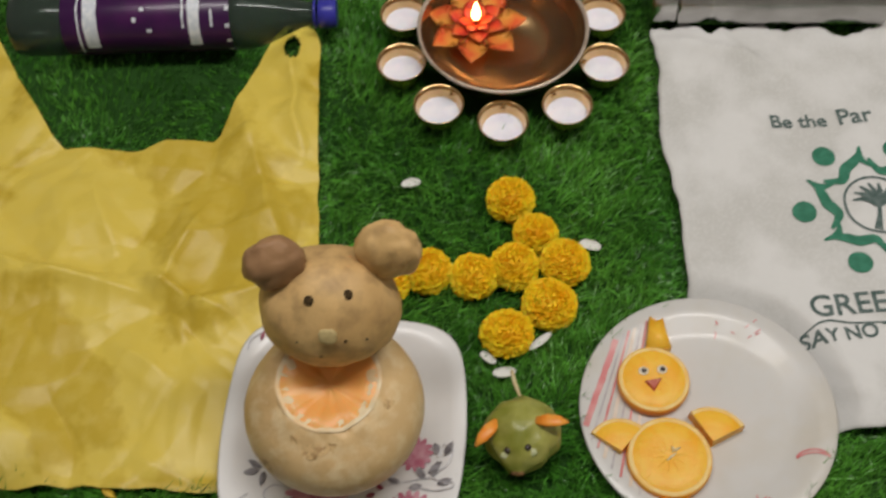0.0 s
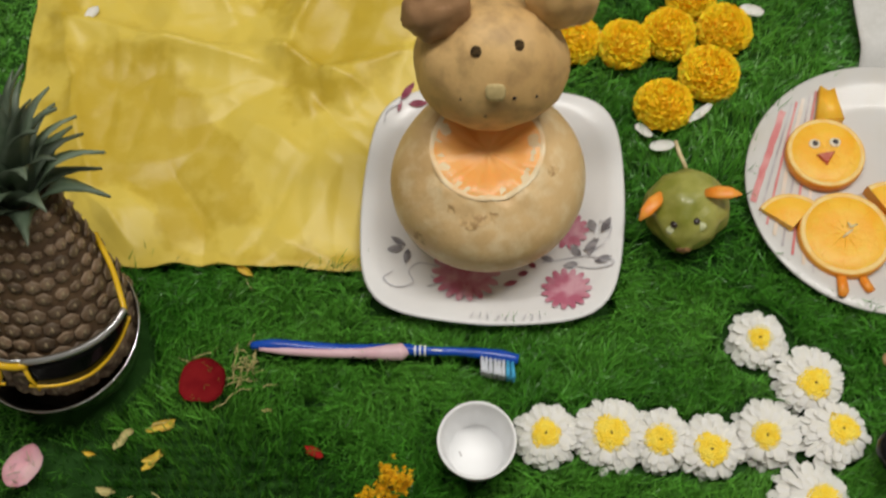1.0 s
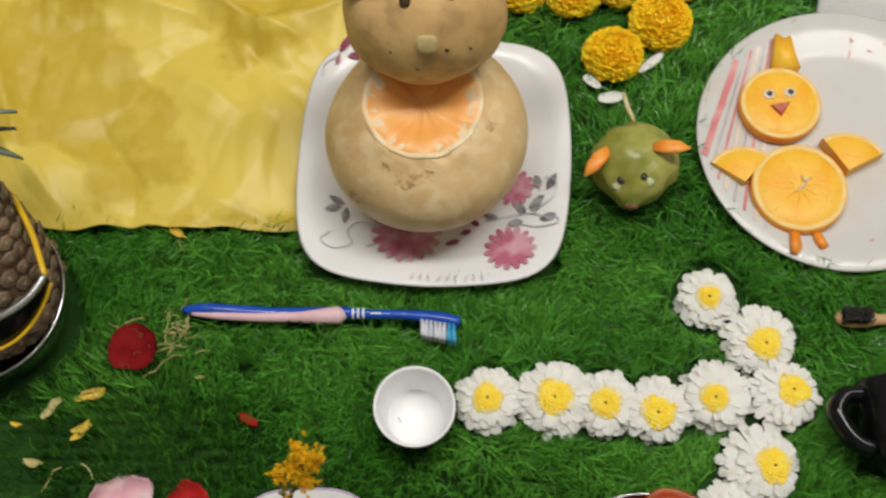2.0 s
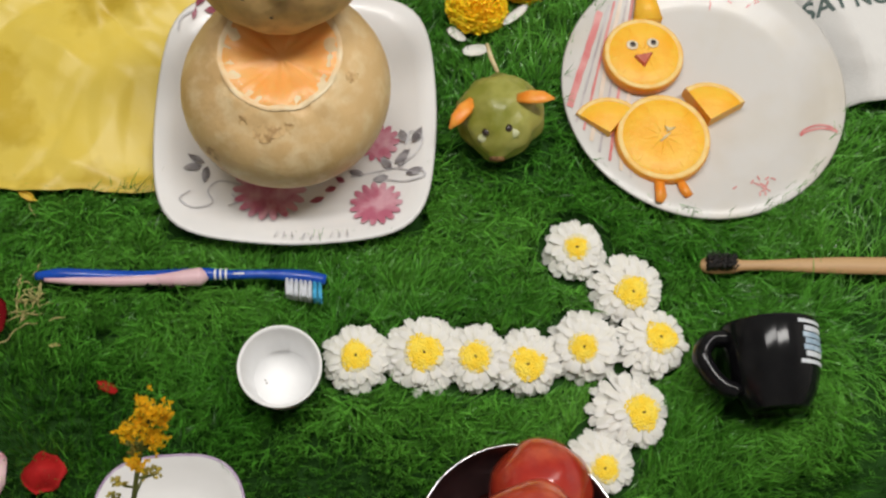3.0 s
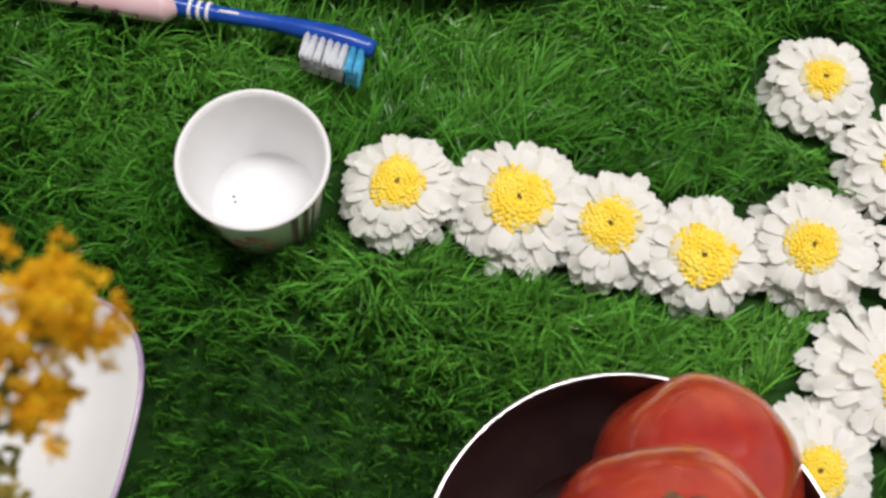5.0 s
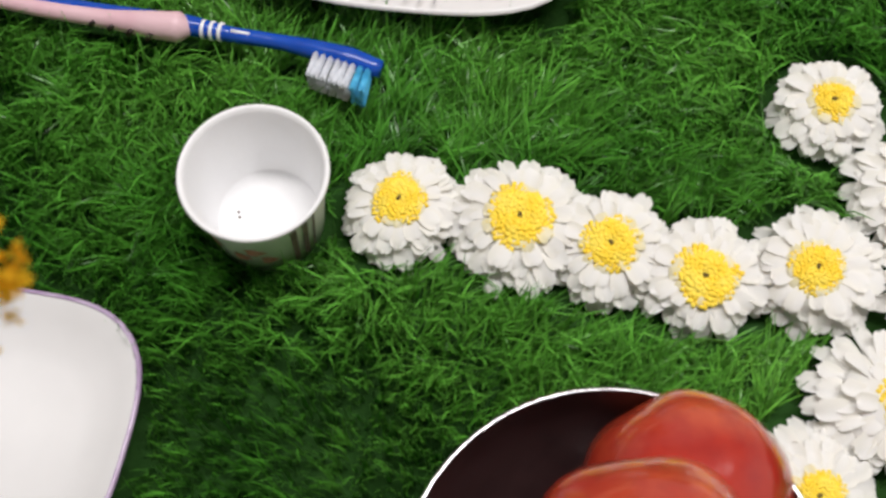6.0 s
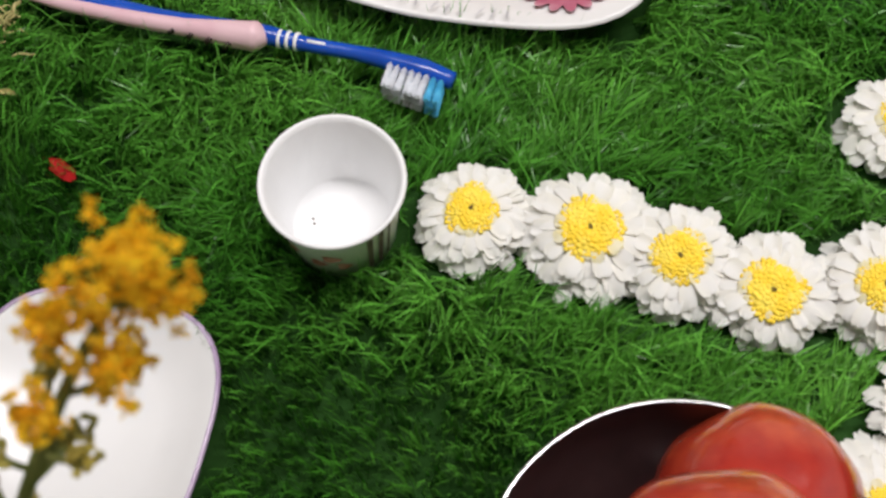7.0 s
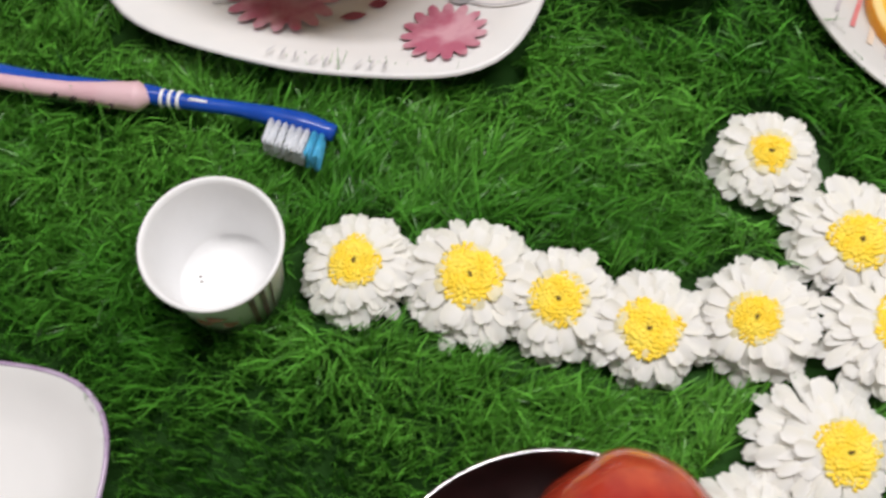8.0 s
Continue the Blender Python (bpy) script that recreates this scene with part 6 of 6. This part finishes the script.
def turf():
    rng = np.random.RandomState(5)

    def blades(n, x0, x1, y0, y1):
        return rng.uniform(x0, x1, n), rng.uniform(y0, y1, n)

    xs, ys = [], []
    for n, box in ((130000, (-0.32, 0.34, -0.19, 0.13)), (118000, (-0.56, 0.58, 0.13, 0.74)), (14000, (-0.56, -0.32, -0.19, 0.13)), (8000, (0.34, 0.58, -0.19, 0.13)),
                   (14000, (-1.0, 1.0, -0.8, -0.19)), (12000, (-1.2, 1.2, 0.74, 1.3)), (7000, (-1.2, -0.56, -0.19, 0.74)), (7000, (0.58, 1.2, -0.19, 0.74))):
        a, b = blades(n, *box)
        # tufts: draw the roots towards stitches of the mat
        g = 0.0085
        k = 0.42
        a = a * (1 - k) + k * (np.round(a / g) * g + 0.0030 * rng.normal(size=n))
        b = b * (1 - k) + k * (np.round(b / g) * g + 0.0030 * rng.normal(size=n))
        xs.append(a), ys.append(b)
    x, y = np.concatenate(xs), np.concatenate(ys)
    keep = np.ones(len(x), bool)
    for cx, cy, r in CLEAR:
        keep &= (x - cx) ** 2 + (y - cy) ** 2 > r * r
    inside_y = (y > 0.14) & (y < 0.465) & (x > np.interp(y, [a for a, _ in YB_LEFT], [b for _, b in YB_LEFT]) + 0.01) & (x < -0.09)
    inside_w = (y > 0.205) & (y < 0.62) & (x > np.interp(y, [a for a, _ in WB_LEFT], [b for _, b in WB_LEFT]) + 0.01) & (x < 0.63)
    keep &= ~inside_y & ~inside_w
    under = ((y > 0.128) & (y < 0.64) & (x > -0.48) & (x < -0.07)) | ((y > 0.18) & (y < 0.65) & (x > 0.235))
    # four shaded areas put into the pile: sparser, upright blades look darker
    pile_shade = np.clip(1.1 * np.exp(-((x + 0.015) / 0.12) ** 2 - ((y + 0.100) / 0.062) ** 2) + 0.85 * np.exp(-((x + 0.3) / 0.22) ** 2 - ((y - 0.57) / 0.09) ** 2) + 1.1 * np.exp(-((x + 0.28) / 0.14) ** 2 - ((y + 0.05) / 0.08) ** 2) + 1.1 * np.exp(-((x - 0.33) / 0.12) ** 2 - ((y + 0.12) / 0.06) ** 2), 0, 1)
    # pile thins out in slow patches, most in the built-in shade between the saucer and the fruit bowl
    thin = 0.22 * (np.sin(x * 23 + 1.3) * np.cos(y * 31 - 0.7) + 0.6 * np.sin(x * 61 + y * 47)) + 0.6 * pile_shade
    keep &= rng.uniform(0, 1, len(x)) > np.clip(thin, 0, 0.62)
    x, y, under, pile_shade = x[keep], y[keep], under[keep], pile_shade[keep]
    n = len(x)
    # lie of the pile: slow swirls and chance
    flow = 1.9 * np.sin(x * 17 + 2.1 * np.sin(y * 13)) + 1.6 * np.cos(y * 21 + 1.7 * np.sin(x * 11)) - 0.6
    # each stitch holds a tuft that leans its own way
    cell = (np.round(x / 0.0085).astype(int) * 92821 + np.round(y / 0.0085).astype(int) * 68917) % 4096
    own = rng.normal(0, 1, (4096, 3))[cell]
    ang = flow * 0.6 + 0.75 * own[:, 0] + rng.normal(0, 0.65, n)
    tilt = np.clip(0.64 + 0.20 * own[:, 1] + rng.normal(0, 0.22, n), 0.05, 1.35)
    ln = np.clip(0.0205 * (1 + 0.16 * own[:, 2]) + rng.normal(0, 0.005, n), 0.007, 0.038)
    ln[under] *= 0.5
    tilt[under] = 1.3
    # blades stand straighter there, to darken the grass like shade
    tilt *= 1 - 0.85 * pile_shade
    ln *= 1 - 0.1 * pile_shade
    wid = rng.uniform(0.00026, 0.00056, n)
    bend = rng.normal(0.36, 0.3, n) * (1 - 0.6 * pile_shade)
    dx, dy = np.cos(ang), np.sin(ang)
    roll = rng.normal(0, 0.5, n)
    sx, sy, sz = -dy * np.cos(roll), dx * np.cos(roll), np.sin(roll)
    pos = np.stack([x, y, np.full(n, -0.001)], 1)
    rows = []
    seg = 3
    for k in range(seg + 1):
        w = wid * (1.0, 0.95, 0.75, 0.12)[k]
        side = np.stack([sx, sy, sz], 1) * w[:, None]
        rows.append((pos - side, pos + side))
        a = np.clip(tilt + bend * (k - 0.5), 0.0, 1.62)
        pos = pos + (ln / seg)[:, None] * np.stack([np.sin(a) * dx, np.sin(a) * dy, np.cos(a)], 1)
        pos[:, 2] = np.maximum(pos[:, 2], 0.0015)
    ok = np.ones(n, bool)
    for k in (1, 2, 3):
        c = (rows[k][0] + rows[k][1]) / 2
        for cx, cy, r in INSIDE:
            ok &= (c[:, 0] - cx) ** 2 + (c[:, 1] - cy) ** 2 > r * r
        ok &= ~((abs(c[:, 0] + 0.043) < 0.092) & (abs(c[:, 1] - 0.1835) < 0.092))
        ok &= ~((c[:, 0] > -0.222) & (c[:, 0] < -0.022) & (abs(c[:, 1] - 0.0575 + 0.02 * (c[:, 0] + 0.12)) < 0.003))
        ok &= ~((c[:, 0] > 0.246) & (c[:, 0] < 0.43) & (abs(c[:, 1] - 0.0595) < 0.0035))
        ok &= ~((c[:, 0] > 0.250) & (c[:, 0] < 0.312) & (c[:, 1] > -0.050) & (c[:, 1] < 0.010))
    ok &= ~((x + 0.2550) ** 2 + (y - 0.0315) ** 2 < 0.0145 ** 2)
    rows = [(p[ok], q[ok]) for p, q in rows]
    n = int(ok.sum())
    verts = np.stack([p for pair in rows for p in pair], 1).reshape(-1, 3)
    base = (np.arange(n) * 2 * (seg + 1))[:, None]
    faces = np.concatenate([np.stack([base + 2 * k, base + 2 * k + 1, base + 2 * k + 3, base + 2 * k + 2], 2) for k in range(seg)], 1).reshape(-1, 4)
    data = bpy.data.meshes.new("artificial_grass")
    data.vertices.add(len(verts)), data.loops.add(faces.size), data.polygons.add(len(faces))
    data.vertices.foreach_set("co", verts.ravel())
    data.loops.foreach_set("vertex_index", faces.ravel().astype(np.int32))
    data.polygons.foreach_set("loop_start", (np.arange(len(faces)) * 4).astype(np.int32))
    data.polygons.foreach_set("use_smooth", np.ones(len(faces), bool))
    data.update(calc_edges=True)
    data.materials.append(M_GRASS)
    tagged(new("artificial_grass", data), "bright green artificial grass with thin shiny plastic blades", "grass", kind="stuff")


turf()
